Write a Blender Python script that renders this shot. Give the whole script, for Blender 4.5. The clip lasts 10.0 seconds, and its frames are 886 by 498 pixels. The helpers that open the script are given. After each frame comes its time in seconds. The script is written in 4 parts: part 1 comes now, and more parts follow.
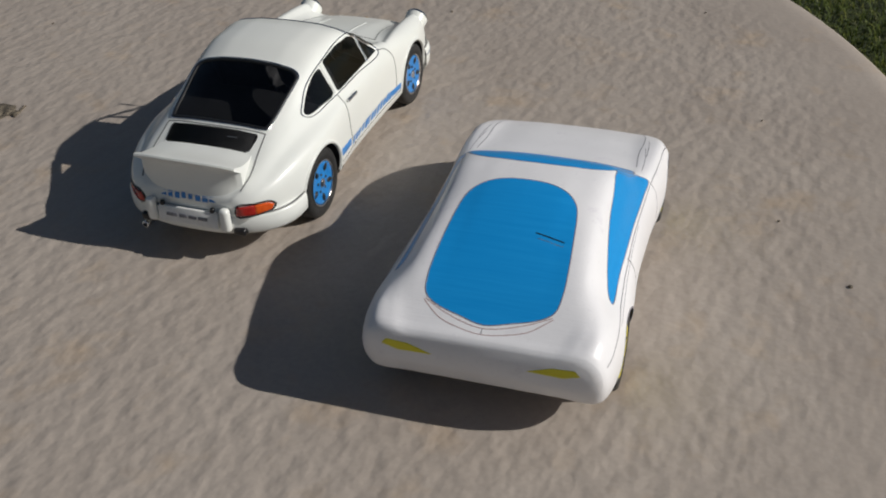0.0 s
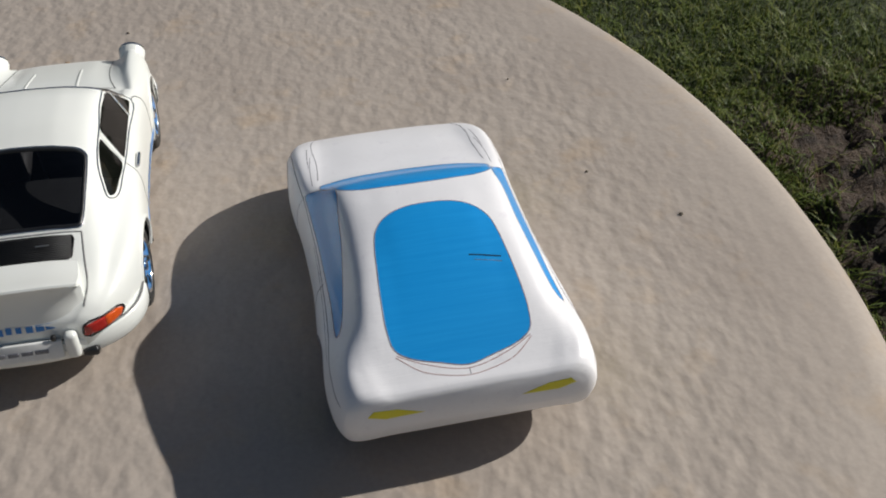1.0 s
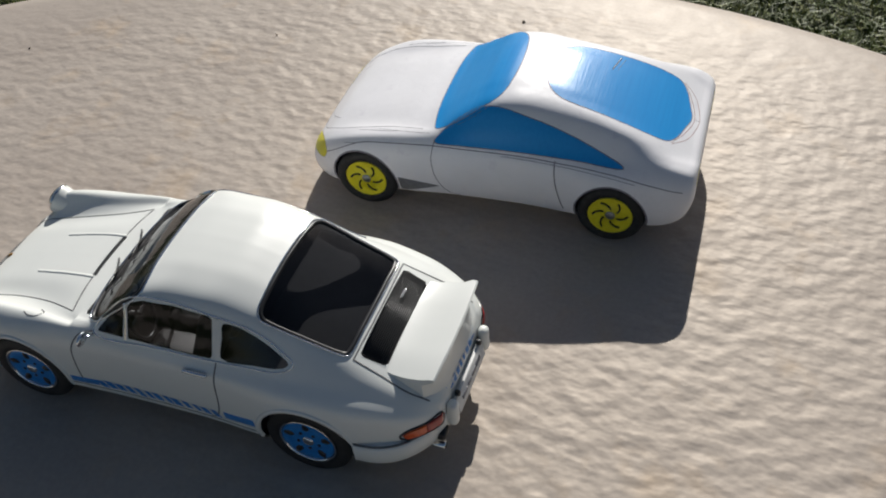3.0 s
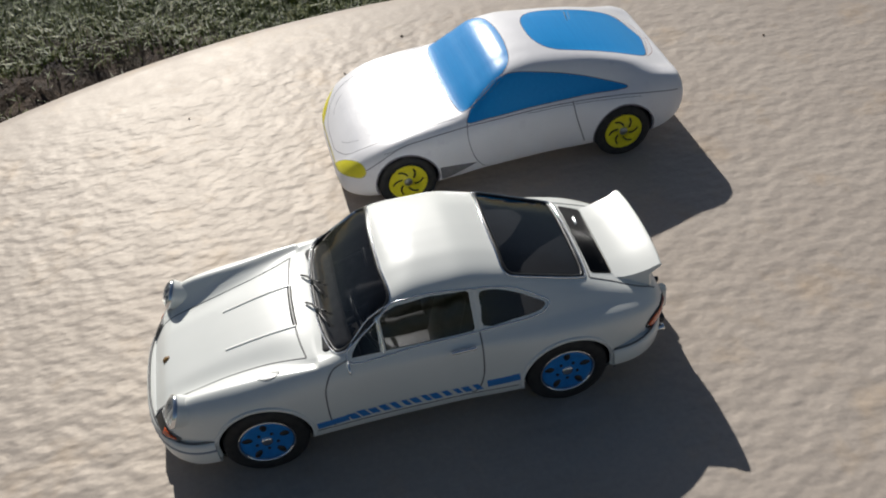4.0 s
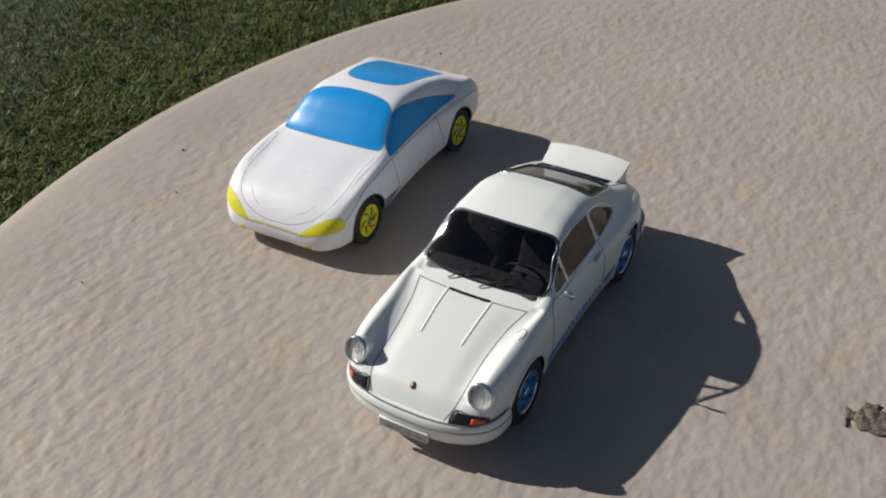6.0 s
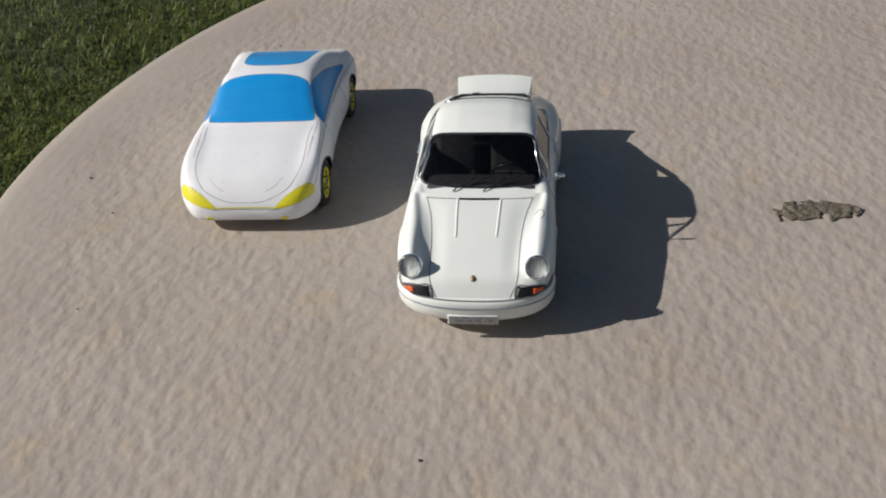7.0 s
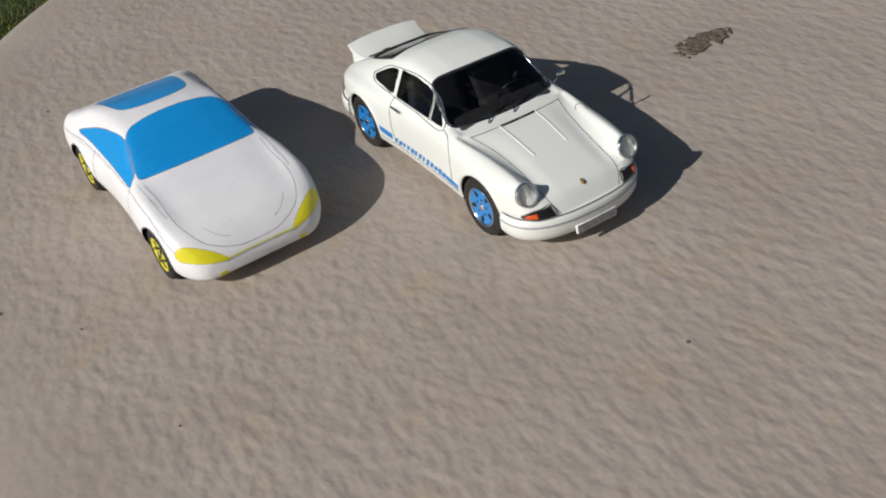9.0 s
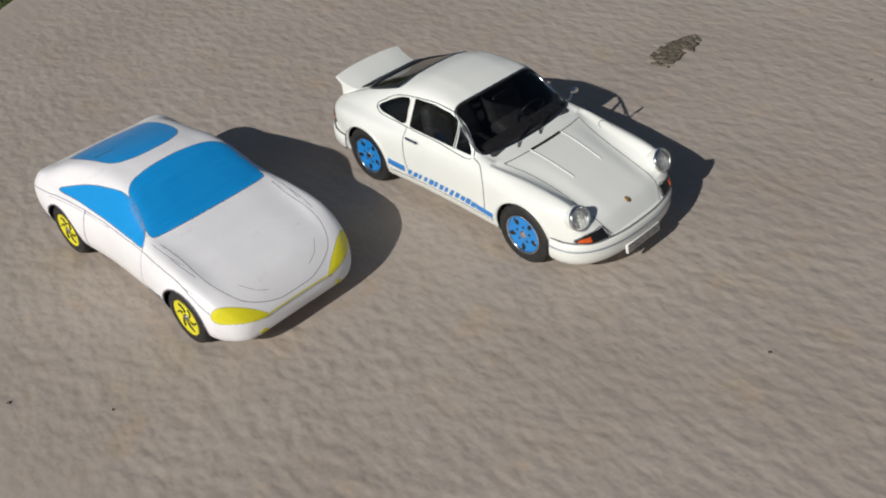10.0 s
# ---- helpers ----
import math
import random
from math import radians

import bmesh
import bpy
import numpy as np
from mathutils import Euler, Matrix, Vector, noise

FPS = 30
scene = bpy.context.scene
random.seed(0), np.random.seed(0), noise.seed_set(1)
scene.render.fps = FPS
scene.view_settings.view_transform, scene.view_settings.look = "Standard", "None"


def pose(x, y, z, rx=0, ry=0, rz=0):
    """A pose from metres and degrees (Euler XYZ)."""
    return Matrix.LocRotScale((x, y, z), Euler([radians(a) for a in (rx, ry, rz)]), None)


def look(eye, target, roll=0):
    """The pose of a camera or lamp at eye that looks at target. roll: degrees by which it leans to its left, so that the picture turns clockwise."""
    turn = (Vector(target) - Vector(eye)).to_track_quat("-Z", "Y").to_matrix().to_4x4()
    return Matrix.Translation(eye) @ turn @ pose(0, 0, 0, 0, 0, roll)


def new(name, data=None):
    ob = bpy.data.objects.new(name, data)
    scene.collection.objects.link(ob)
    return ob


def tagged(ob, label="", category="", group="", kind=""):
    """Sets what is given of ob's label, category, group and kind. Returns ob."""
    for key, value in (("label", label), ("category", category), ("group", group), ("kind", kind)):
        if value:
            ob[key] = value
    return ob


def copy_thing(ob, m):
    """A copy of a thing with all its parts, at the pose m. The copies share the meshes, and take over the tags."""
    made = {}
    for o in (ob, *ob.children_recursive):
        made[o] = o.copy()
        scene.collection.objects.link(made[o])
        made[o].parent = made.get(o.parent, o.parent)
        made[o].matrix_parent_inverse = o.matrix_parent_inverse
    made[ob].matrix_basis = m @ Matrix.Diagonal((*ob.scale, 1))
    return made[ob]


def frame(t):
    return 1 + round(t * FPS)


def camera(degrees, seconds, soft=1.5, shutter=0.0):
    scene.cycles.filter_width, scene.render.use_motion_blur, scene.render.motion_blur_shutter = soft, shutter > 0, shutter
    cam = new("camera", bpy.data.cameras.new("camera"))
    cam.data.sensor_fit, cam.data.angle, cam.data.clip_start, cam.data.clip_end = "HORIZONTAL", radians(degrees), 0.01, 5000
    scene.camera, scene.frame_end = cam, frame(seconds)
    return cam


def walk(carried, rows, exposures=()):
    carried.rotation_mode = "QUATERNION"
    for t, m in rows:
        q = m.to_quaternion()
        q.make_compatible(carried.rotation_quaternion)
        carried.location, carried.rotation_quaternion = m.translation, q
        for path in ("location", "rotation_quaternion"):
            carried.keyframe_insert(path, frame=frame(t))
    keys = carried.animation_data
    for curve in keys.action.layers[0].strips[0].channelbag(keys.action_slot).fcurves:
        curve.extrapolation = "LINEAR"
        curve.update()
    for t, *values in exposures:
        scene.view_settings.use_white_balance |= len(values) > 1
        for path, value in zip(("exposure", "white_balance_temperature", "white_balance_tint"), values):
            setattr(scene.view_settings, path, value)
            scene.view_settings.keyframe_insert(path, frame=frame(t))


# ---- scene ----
cam = camera(47.5, 10.0, soft=2.0)
PATH = [
    (0, (0.246, -0.437, 0.271), (-0.333, 1.094, -0.878), -2.6),
    (0.5, (0.167, -0.452, 0.274), (0.015, 1.177, -0.876), -1.1),
    (1, (0.107, -0.412, 0.287), (0.392, 1.128, -0.956), -0.9),
    (1.5, (0.009, -0.378, 0.308), (0.595, 1.032, -0.984), -1.8),
    (2, (-0.127, -0.35, 0.319), (0.8, 0.846, -0.988), -4.3),
    (2.2, (-0.148, -0.331, 0.316), (0.866, 0.766, -1.015), -4.3),
    (3.3, (-0.288, -0.141, 0.334), (1.134, 0.166, -1.04), -6.1),
    (3.5, (-0.319, -0.096, 0.331), (1.146, 0.044, -1.024), -6.9),
    (4, (-0.313, 0.018, 0.336), (1.18, -0.182, -0.979), -7.6),
    (4.5, (-0.297, 0.118, 0.348), (1.127, -0.385, -0.963), -4.1),
    (5, (-0.308, 0.239, 0.362), (0.957, -0.655, -0.904), -4.1),
    (5.2, (-0.303, 0.279, 0.365), (0.878, -0.742, -0.885), -3.8),
    (6.5, (-0.111, 0.457, 0.376), (0.452, -1.049, -0.813), -2.5),
    (7, (-0.048, 0.528, 0.372), (0.187, -1.067, -0.812), -4.4),
    (7.5, (0.05, 0.508, 0.348), (0.006, -1.105, -0.832), -5.2),
    (8, (0.131, 0.497, 0.347), (-0.126, -1.082, -0.854), -3.7),
    (8.5, (0.233, 0.498, 0.349), (-0.294, -1.002, -0.865), -6.7),
    (9, (0.287, 0.449, 0.343), (-0.488, -0.934, -0.877), -7.3),
    (9.5, (0.32, 0.403, 0.348), (-0.599, -0.885, -0.875), -5.6),
    (10, (0.356, 0.361, 0.344), (-0.677, -0.842, -0.875), -5.7),
]
EXPOSURE = [(0, -0.31), (0.5, -0.13), (1, 0.01), (1.5, 0.02), (2.2, 0.08), (3.5, 0.12), (4, 0.09), (4.5, -0.06), (5, -0.04), (6.5, 0.15), (7, 0.1), (7.5, 0.05), (9, -0.14), (9.5, -0.2), (10, -0.24)]
walk(cam, [(t, look(eye, target, roll)) for t, eye, target, roll in PATH], EXPOSURE)

# ---- world, sun, exposure ----
SUN_WAY = Vector((-1.51, -0.2, -1.0)).normalized()
world = bpy.data.worlds.new("sky")
scene.world = world
world.use_nodes = True
wn = world.node_tree
sky = wn.nodes.new("ShaderNodeTexSky")
sky.sky_type, sky.sun_disc = "NISHITA", False
sky.sun_elevation = math.asin(-SUN_WAY.z)
sky.sun_rotation = math.atan2(-SUN_WAY.x, -SUN_WAY.y)
wn.nodes["Background"].inputs["Strength"].default_value = 0.039
wn.links.new(sky.outputs[0], wn.nodes["Background"].inputs["Color"])
lamp = bpy.data.lights.new("sun", "SUN")
lamp.energy, lamp.angle, lamp.color = 4.4, radians(0.55), (0.985, 0.952, 0.9)
sun = new("sun", lamp)
sun.matrix_world = look(-SUN_WAY * 5, (0, 0, 0))


# ---- materials ----
class Mat:
    """A node material with a Principled shader and small helpers for its noise layers."""

    def __init__(self, name, colour, rough=0.5, metal=0.0, coat=0.0, spec=0.5):
        self.m = bpy.data.materials.new(name)
        self.m.use_nodes = True
        self.t = self.m.node_tree
        self.p = self.t.nodes["Principled BSDF"]
        self.colour = colour
        self.set("Base Color", (*colour, 1))
        self.set("Roughness", rough)
        self.set("Metallic", metal)
        self.set("Coat Weight", coat)
        self.set("Coat Roughness", 0.06)
        self.set("Specular IOR Level", spec)
        self.height = None

    def set(self, key, value):
        self.p.inputs[key].default_value = value
        return self

    def node(self, kind, **inputs):
        n = self.t.nodes.new(kind)
        for k, v in inputs.items():
            n.inputs[k.replace("_", " ")].default_value = v
        return n

    def link(self, a, b):
        self.t.links.new(a, b)

    def coords(self, scale=(1, 1, 1), turn=0.0):
        c = self.node("ShaderNodeTexCoord")
        m = self.node("ShaderNodeMapping", Scale=scale, Rotation=(0, 0, radians(turn)))
        self.link(c.outputs["Object"], m.inputs["Vector"])
        return m.outputs[0]

    def noise(self, scale, detail=4.0, stretch=(1, 1, 1), turn=0.0, rough=0.55, distort=0.0):
        n = self.node("ShaderNodeTexNoise", Scale=scale, Detail=detail, Roughness=rough, Distortion=distort)
        self.link(self.coords(stretch, turn), n.inputs["Vector"])
        return n.outputs["Fac"]

    def ramp(self, fac, stops):
        r = self.node("ShaderNodeValToRGB")
        e = r.color_ramp.elements
        while len(e) < len(stops):
            e.new(0.5)
        for one, (at, col) in zip(e, stops):
            one.position, one.color = at, (*col, 1)
        self.link(fac, r.inputs[0])
        return r.outputs[0]

    def tint(self, fac, low, high, lo=0.3, hi=0.7):
        """Base colour between two tints along a noise."""
        self.link(self.ramp(fac, [(lo, low), (hi, high)]), self.p.inputs["Base Color"])
        return self

    def mix(self, fac, a, b, kind="MIX"):
        n = self.t.nodes.new("ShaderNodeMix")
        n.data_type, n.blend_type = "RGBA", kind
        for value, socket in ((fac, n.inputs[0]), (a, n.inputs[6]), (b, n.inputs[7])):
            if isinstance(value, (int, float)):
                socket.default_value = value
            elif isinstance(value, tuple):
                socket.default_value = (*value, 1)
            else:
                self.link(value, socket)
        return n.outputs[2]

    def bump(self, height, strength, distance):
        b = self.node("ShaderNodeBump", Strength=strength, Distance=distance)
        self.link(height, b.inputs["Height"])
        if self.height is not None:
            self.link(self.height, b.inputs["Normal"])
        self.height = b.outputs[0]
        self.link(self.height, self.p.inputs["Normal"])
        return self

    def gloss(self, fac, low, high):
        r = self.node("ShaderNodeMapRange", To_Min=low, To_Max=high)
        self.link(fac, r.inputs[0])
        self.link(r.outputs[0], self.p.inputs["Roughness"])
        return self


def speckled(name, low, high, scale, rough=0.5, bump=0.0, size=0.0002, **more):
    m = Mat(name, low, rough, **more)
    n = m.noise(scale)
    m.tint(n, low, high)
    if bump:
        m.bump(m.noise(scale * 3), bump, size)
    return m.m


# hammered beige table top: long low wrinkles a few millimetres wide, with stains
mt = Mat("table_paint", (0.4, 0.34, 0.28), 0.5)
stain = mt.ramp(mt.noise(9, 5), [(0.3, (0.368, 0.316, 0.274)), (0.7, (0.428, 0.374, 0.326))])
fine = mt.ramp(mt.noise(420, 3), [(0.3, (0.94, 0.94, 0.94)), (0.7, (1.04, 1.04, 1.04))])
warm = mt.ramp(mt.noise(26, 3, rough=0.7), [(0.55, (1, 1, 1)), (0.8, (1.1, 1.0, 0.86))])
mt.link(mt.mix(1.0, mt.mix(1.0, stain, fine, "MULTIPLY"), warm, "MULTIPLY"), mt.p.inputs["Base Color"])
rim_c = mt.node("ShaderNodeTexCoord")
rim_v = mt.node("ShaderNodeVectorMath")
rim_v.operation = "LENGTH"
mt.link(rim_c.outputs["Object"], rim_v.inputs[0])
rim = mt.node("ShaderNodeMapRange", From_Min=0.573, From_Max=0.50, To_Min=0.12, To_Max=1.0)
mt.link(rim_v.outputs["Value"], rim.inputs[0])
dents = mt.ramp(mt.noise(125, 1.6, (1.0, 0.68, 1), 8, 0.45), [(0.27, (0, 0, 0)), (0.73, (1, 1, 1))])
mt.bump(mt.mix(rim.outputs[0], (0.5, 0.5, 0.5), dents), 0.5, 0.0014)
mt.bump(mt.noise(480, 2), 0.07, 0.0004)
mt.gloss(mt.noise(60, 4), 0.45, 0.6)
mt.set("Specular IOR Level", 0.38)
mt.set("Specular Tint", (1.0, 0.86, 0.68, 1))
TABLE = mt.m

mp = Mat("white_lacquer", (0.79, 0.8, 0.76), 0.36, coat=0.3)
mp.set("Coat Roughness", 0.16)
mp.tint(mp.noise(30, 3), (0.77, 0.785, 0.745), (0.81, 0.82, 0.78))
mp.bump(mp.noise(900, 2), 0.04, 0.0001)
LACQUER = mp.m

mc = Mat("white_print", (0.82, 0.8, 0.82), 0.38, coat=0.12)
mc.link(mc.mix(mc.ramp(mc.noise(900, 3, (1, 0.25, 1)), [(0.62, (0, 0, 0)), (0.85, (0.35, 0.35, 0.35))]),
               mc.ramp(mc.noise(40, 5), [(0.3, (0.8, 0.79, 0.805)), (0.7, (0.86, 0.85, 0.865))]), (0.55, 0.52, 0.56)), mc.p.inputs["Base Color"])
smudge = mc.ramp(mc.noise(75, 5, rough=0.7), [(0.6, (1, 1, 1)), (0.8, (0.84, 0.82, 0.86))])
mc.link(mc.mix(1.0, mc.p.inputs["Base Color"].links[0].from_socket, smudge, "MULTIPLY"), mc.p.inputs["Base Color"])
mc.bump(mc.noise(1500, 2, (0.06, 1, 1)), 0.2, 0.00025)
mc.bump(mc.noise(220, 3), 0.16, 0.0006)
mc.gloss(mc.noise(120, 4), 0.3, 0.46)
PRINT = mc.m


def paint(name, low, high, rough=0.36):
    """Hand-laid paint with streaks across the car."""
    m = Mat(name, low, rough, coat=0.1)
    m.tint(m.noise(700, 3, (0.05, 1, 1)), low, high, 0.25, 0.75)
    m.bump(m.noise(1300, 2, (0.04, 1, 1)), 0.22, 0.00022)
    return m.m


BLUE = paint("blue_paint", (0.005, 0.27, 0.68), (0.012, 0.31, 0.73), 0.3)
YELLOW = paint("yellow_paint", (0.72, 0.64, 0.012), (0.8, 0.72, 0.03), 0.4)
GREY = speckled("grey_paint", (0.16, 0.16, 0.17), (0.22, 0.22, 0.23), 500, 0.5)
PENCIL = speckled("pencil_line", (0.1, 0.09, 0.11), (0.32, 0.3, 0.34), 900, 0.6)
REDPEN = speckled("red_brown_line", (0.3, 0.16, 0.15), (0.5, 0.36, 0.36), 900, 0.6)
WHEELBLUE = speckled("blue_wheel_paint", (0.01, 0.19, 0.55), (0.02, 0.25, 0.66), 400, 0.3, coat=0.4)
DECAL = speckled("blue_decal", (0.03, 0.2, 0.55), (0.05, 0.25, 0.62), 300, 0.35)
STRIP = speckled("grey_blue_strip", (0.28, 0.31, 0.36), (0.36, 0.39, 0.44), 500, 0.4)
RUBBER = speckled("tyre_rubber", (0.012, 0.012, 0.012), (0.028, 0.027, 0.026), 350, 0.65, 0.3)
BLACK = speckled("black_plastic", (0.008, 0.008, 0.009), (0.018, 0.018, 0.019), 300, 0.35)
LINING = speckled("black_lining", (0.012, 0.012, 0.013), (0.02, 0.02, 0.021), 300, 0.8)
SEAT = speckled("seat_vinyl", (0.03, 0.029, 0.03), (0.07, 0.066, 0.065), 260, 0.55, 0.3)
CHROME = speckled("chrome", (0.75, 0.76, 0.78), (0.85, 0.86, 0.87), 300, 0.12, metal=1.0)
SILVER = speckled("silver_reflector", (0.28, 0.29, 0.3), (0.42, 0.43, 0.44), 500, 0.28, metal=0.9)
SEAM = speckled("dark_seam", (0.12, 0.12, 0.12), (0.24, 0.24, 0.235), 800, 0.6)
ORANGE = speckled("orange_lens", (0.6, 0.075, 0.01), (0.75, 0.12, 0.02), 500, 0.12, coat=0.5)
RED = speckled("red_lens", (0.3, 0.012, 0.01), (0.42, 0.03, 0.02), 500, 0.15, coat=0.5)
PLATE = speckled("plate_white", (0.7, 0.7, 0.68), (0.8, 0.8, 0.78), 300, 0.4)
INK = speckled("plate_ink", (0.14, 0.14, 0.16), (0.24, 0.24, 0.26), 800, 0.5)
BADGE = speckled("badge_enamel", (0.12, 0.03, 0.015), (0.3, 0.2, 0.05), 1500, 0.3)


def glass(name, tint, rough=0.02):
    m = Mat(name, tint, rough)
    m.set("Transmission Weight", 1.0).set("IOR", 1.45)
    m.gloss(m.noise(80, 3), rough, rough + 0.05)
    return m.m


GLASS = glass("tinted_glass", (0.1, 0.105, 0.115))
CLEAR = glass("clear_lens", (0.95, 0.96, 0.97))

SOIL_SPOT = (0.79, 0.335, -0.34)
mg = Mat("lawn_soil", (0.06, 0.045, 0.032), 0.9)
dirt = mg.ramp(mg.noise(24, 7, rough=0.75), [(0.38, (0.022, 0.014, 0.009)), (0.55, (0.085, 0.056, 0.036)), (0.75, (0.2, 0.145, 0.1))])
turf = mg.ramp(mg.noise(60, 6, rough=0.75), [(0.3, (0.022, 0.028, 0.01)), (0.55, (0.045, 0.06, 0.017)), (0.8, (0.085, 0.105, 0.032))])
bare = mg.node("ShaderNodeVectorMath")
bare.operation = "DISTANCE"
bare.inputs[1].default_value = SOIL_SPOT
mg.link(mg.coords(), bare.inputs[0])
edge = mg.node("ShaderNodeMath")
edge.operation = "ADD"
mg.link(bare.outputs["Value"], edge.inputs[0])
uneven = mg.node("ShaderNodeMath")
uneven.operation = "MULTIPLY"
mg.link(mg.noise(9, 5), uneven.inputs[0])
uneven.inputs[1].default_value = 0.22
mg.link(uneven.outputs[0], edge.inputs[1])
mg.link(mg.mix(mg.ramp(edge.outputs[0], [(0.33, (0, 0, 0)), (0.47, (1, 1, 1))]), dirt, turf), mg.p.inputs["Base Color"])
mg.bump(mg.noise(30, 6, rough=0.7), 1.0, 0.03)
SOIL = mg.m


def leafy(name, low, high):
    m = Mat(name, low, 0.5, spec=0.24)
    g = m.node("ShaderNodeNewGeometry")
    m.link(m.ramp(g.outputs["Random Per Island"], [(0.0, low), (0.55, high), (0.9, (high[0] * 1.5, high[1] * 1.15, high[2] * 1.2)), (1.0, (0.16, 0.16, 0.06))]), m.p.inputs["Base Color"])
    return m.m


GRASS = leafy("grass_blades", (0.036, 0.054, 0.008), (0.11, 0.15, 0.022))
DEBRIS = speckled("dead_leaf_debris", (0.02, 0.016, 0.012), (0.24, 0.2, 0.145), 650, 0.75, 0.6, 0.0006)


# ---- mesh tools ----
def mesh_object(name, bm, material, smooth=True, scale=1.0, normals=None):
    me = bpy.data.meshes.new(name)
    if scale != 1.0:
        bmesh.ops.scale(bm, vec=(scale,) * 3, verts=bm.verts)
    bm.to_mesh(me)
    bm.free()
    me.materials.append(material)
    if smooth:
        me.polygons.foreach_set("use_smooth", [True] * len(me.polygons))
        if normals is not None:
            me.normals_split_custom_set_from_vertices(normals(me))
    return new(name, me)


UNIT = [1.0]  # scale from drawing units to metres for the thing being built


def part(name, bm, material, parent, label="", smooth=True, normals=None, sharp=None):
    ob = mesh_object(name, bm, material, smooth, UNIT[0], normals)
    if sharp:
        ob.data.set_sharp_from_angle(angle=radians(sharp))
    ob.parent = parent
    return tagged(ob, label)


def put(bm, m):
    bmesh.ops.transform(bm, matrix=m, verts=bm.verts)
    return bm


def box(sx, sy, sz, bevel=0.0, m=None, segments=2):
    bm = bmesh.new()
    bmesh.ops.create_cube(bm, size=1.0, matrix=Matrix.Diagonal((sx, sy, sz, 1)))
    if bevel:
        bmesh.ops.bevel(bm, geom=bm.edges[:], offset=bevel, segments=segments, affect="EDGES", profile=0.5)
    return put(bm, m) if m else bm


def lathe(profile, m=None, n=48):
    """Turns (radius, height) points round z."""
    bm = bmesh.new()
    rings = []
    for r, h in profile:
        if r < 1e-9:
            rings.append([bm.verts.new((0, 0, h))])
        else:
            rings.append([bm.verts.new((r * math.cos(2 * math.pi * i / n), r * math.sin(2 * math.pi * i / n), h)) for i in range(n)])
    for a, b in zip(rings, rings[1:]):
        for i in range(n):
            j = (i + 1) % n
            if len(a) == 1:
                bm.faces.new((a[0], b[j], b[i]))
            elif len(b) == 1:
                bm.faces.new((a[i], a[j], b[0]))
            else:
                bm.faces.new((a[i], a[j], b[j], b[i]))
    bmesh.ops.recalc_face_normals(bm, faces=bm.faces[:])
    return put(bm, m) if m else bm


def tube(points, radius, n=8, caps=True):
    bm = bmesh.new()
    pts = [Vector(p) for p in points]
    rings = []
    for i, p in enumerate(pts):
        d = (pts[min(i + 1, len(pts) - 1)] - pts[max(i - 1, 0)]).normalized()
        a = d.orthogonal().normalized() if not rings else (rings[-1][1] - d * rings[-1][1].dot(d)).normalized()
        b = d.cross(a)
        rings.append(([bm.verts.new(p + radius * (math.cos(2 * math.pi * k / n) * a + math.sin(2 * math.pi * k / n) * b)) for k in range(n)], a))
    for (r, _), (s, _) in zip(rings, rings[1:]):
        for k in range(n):
            bm.faces.new((r[k], r[(k + 1) % n], s[(k + 1) % n], s[k]))
    if caps:
        bm.faces.new(rings[0][0][::-1]), bm.faces.new(rings[-1][0])
    return bm


def pchip(xs, ys, x):
    """Monotone cubic through the keys (any order of xs)."""
    o = np.argsort(xs)
    X, Y = np.array(xs, float)[o], np.array(ys, float)[o]
    h, d = np.diff(X), np.diff(Y) / np.diff(X)
    s = np.zeros(len(X))
    s[0], s[-1] = d[0], d[-1]
    for i in range(1, len(X) - 1):
        if d[i - 1] * d[i] > 0:
            w1, w2 = 2 * h[i] + h[i - 1], h[i] + 2 * h[i - 1]
            s[i] = (w1 + w2) / (w1 / d[i - 1] + w2 / d[i])
    x = np.clip(x, X[0], X[-1])
    i = np.clip(np.searchsorted(X, x) - 1, 0, len(h) - 1)
    t = (x - X[i]) / h[i]
    return (1 + 2 * t) * (1 - t) ** 2 * Y[i] + t * (1 - t) ** 2 * h[i] * s[i] + t * t * (3 - 2 * t) * Y[i + 1] + t * t * (t - 1) * h[i] * s[i + 1]


class Line:
    """A control line along the car: rows (y, value, value ...)."""

    def __init__(self, *rows):
        self.c = list(zip(*rows))

    def __call__(self, y):
        v = [float(pchip(self.c[0], c, y)) for c in self.c[1:]]
        return v if len(v) > 1 else v[0]


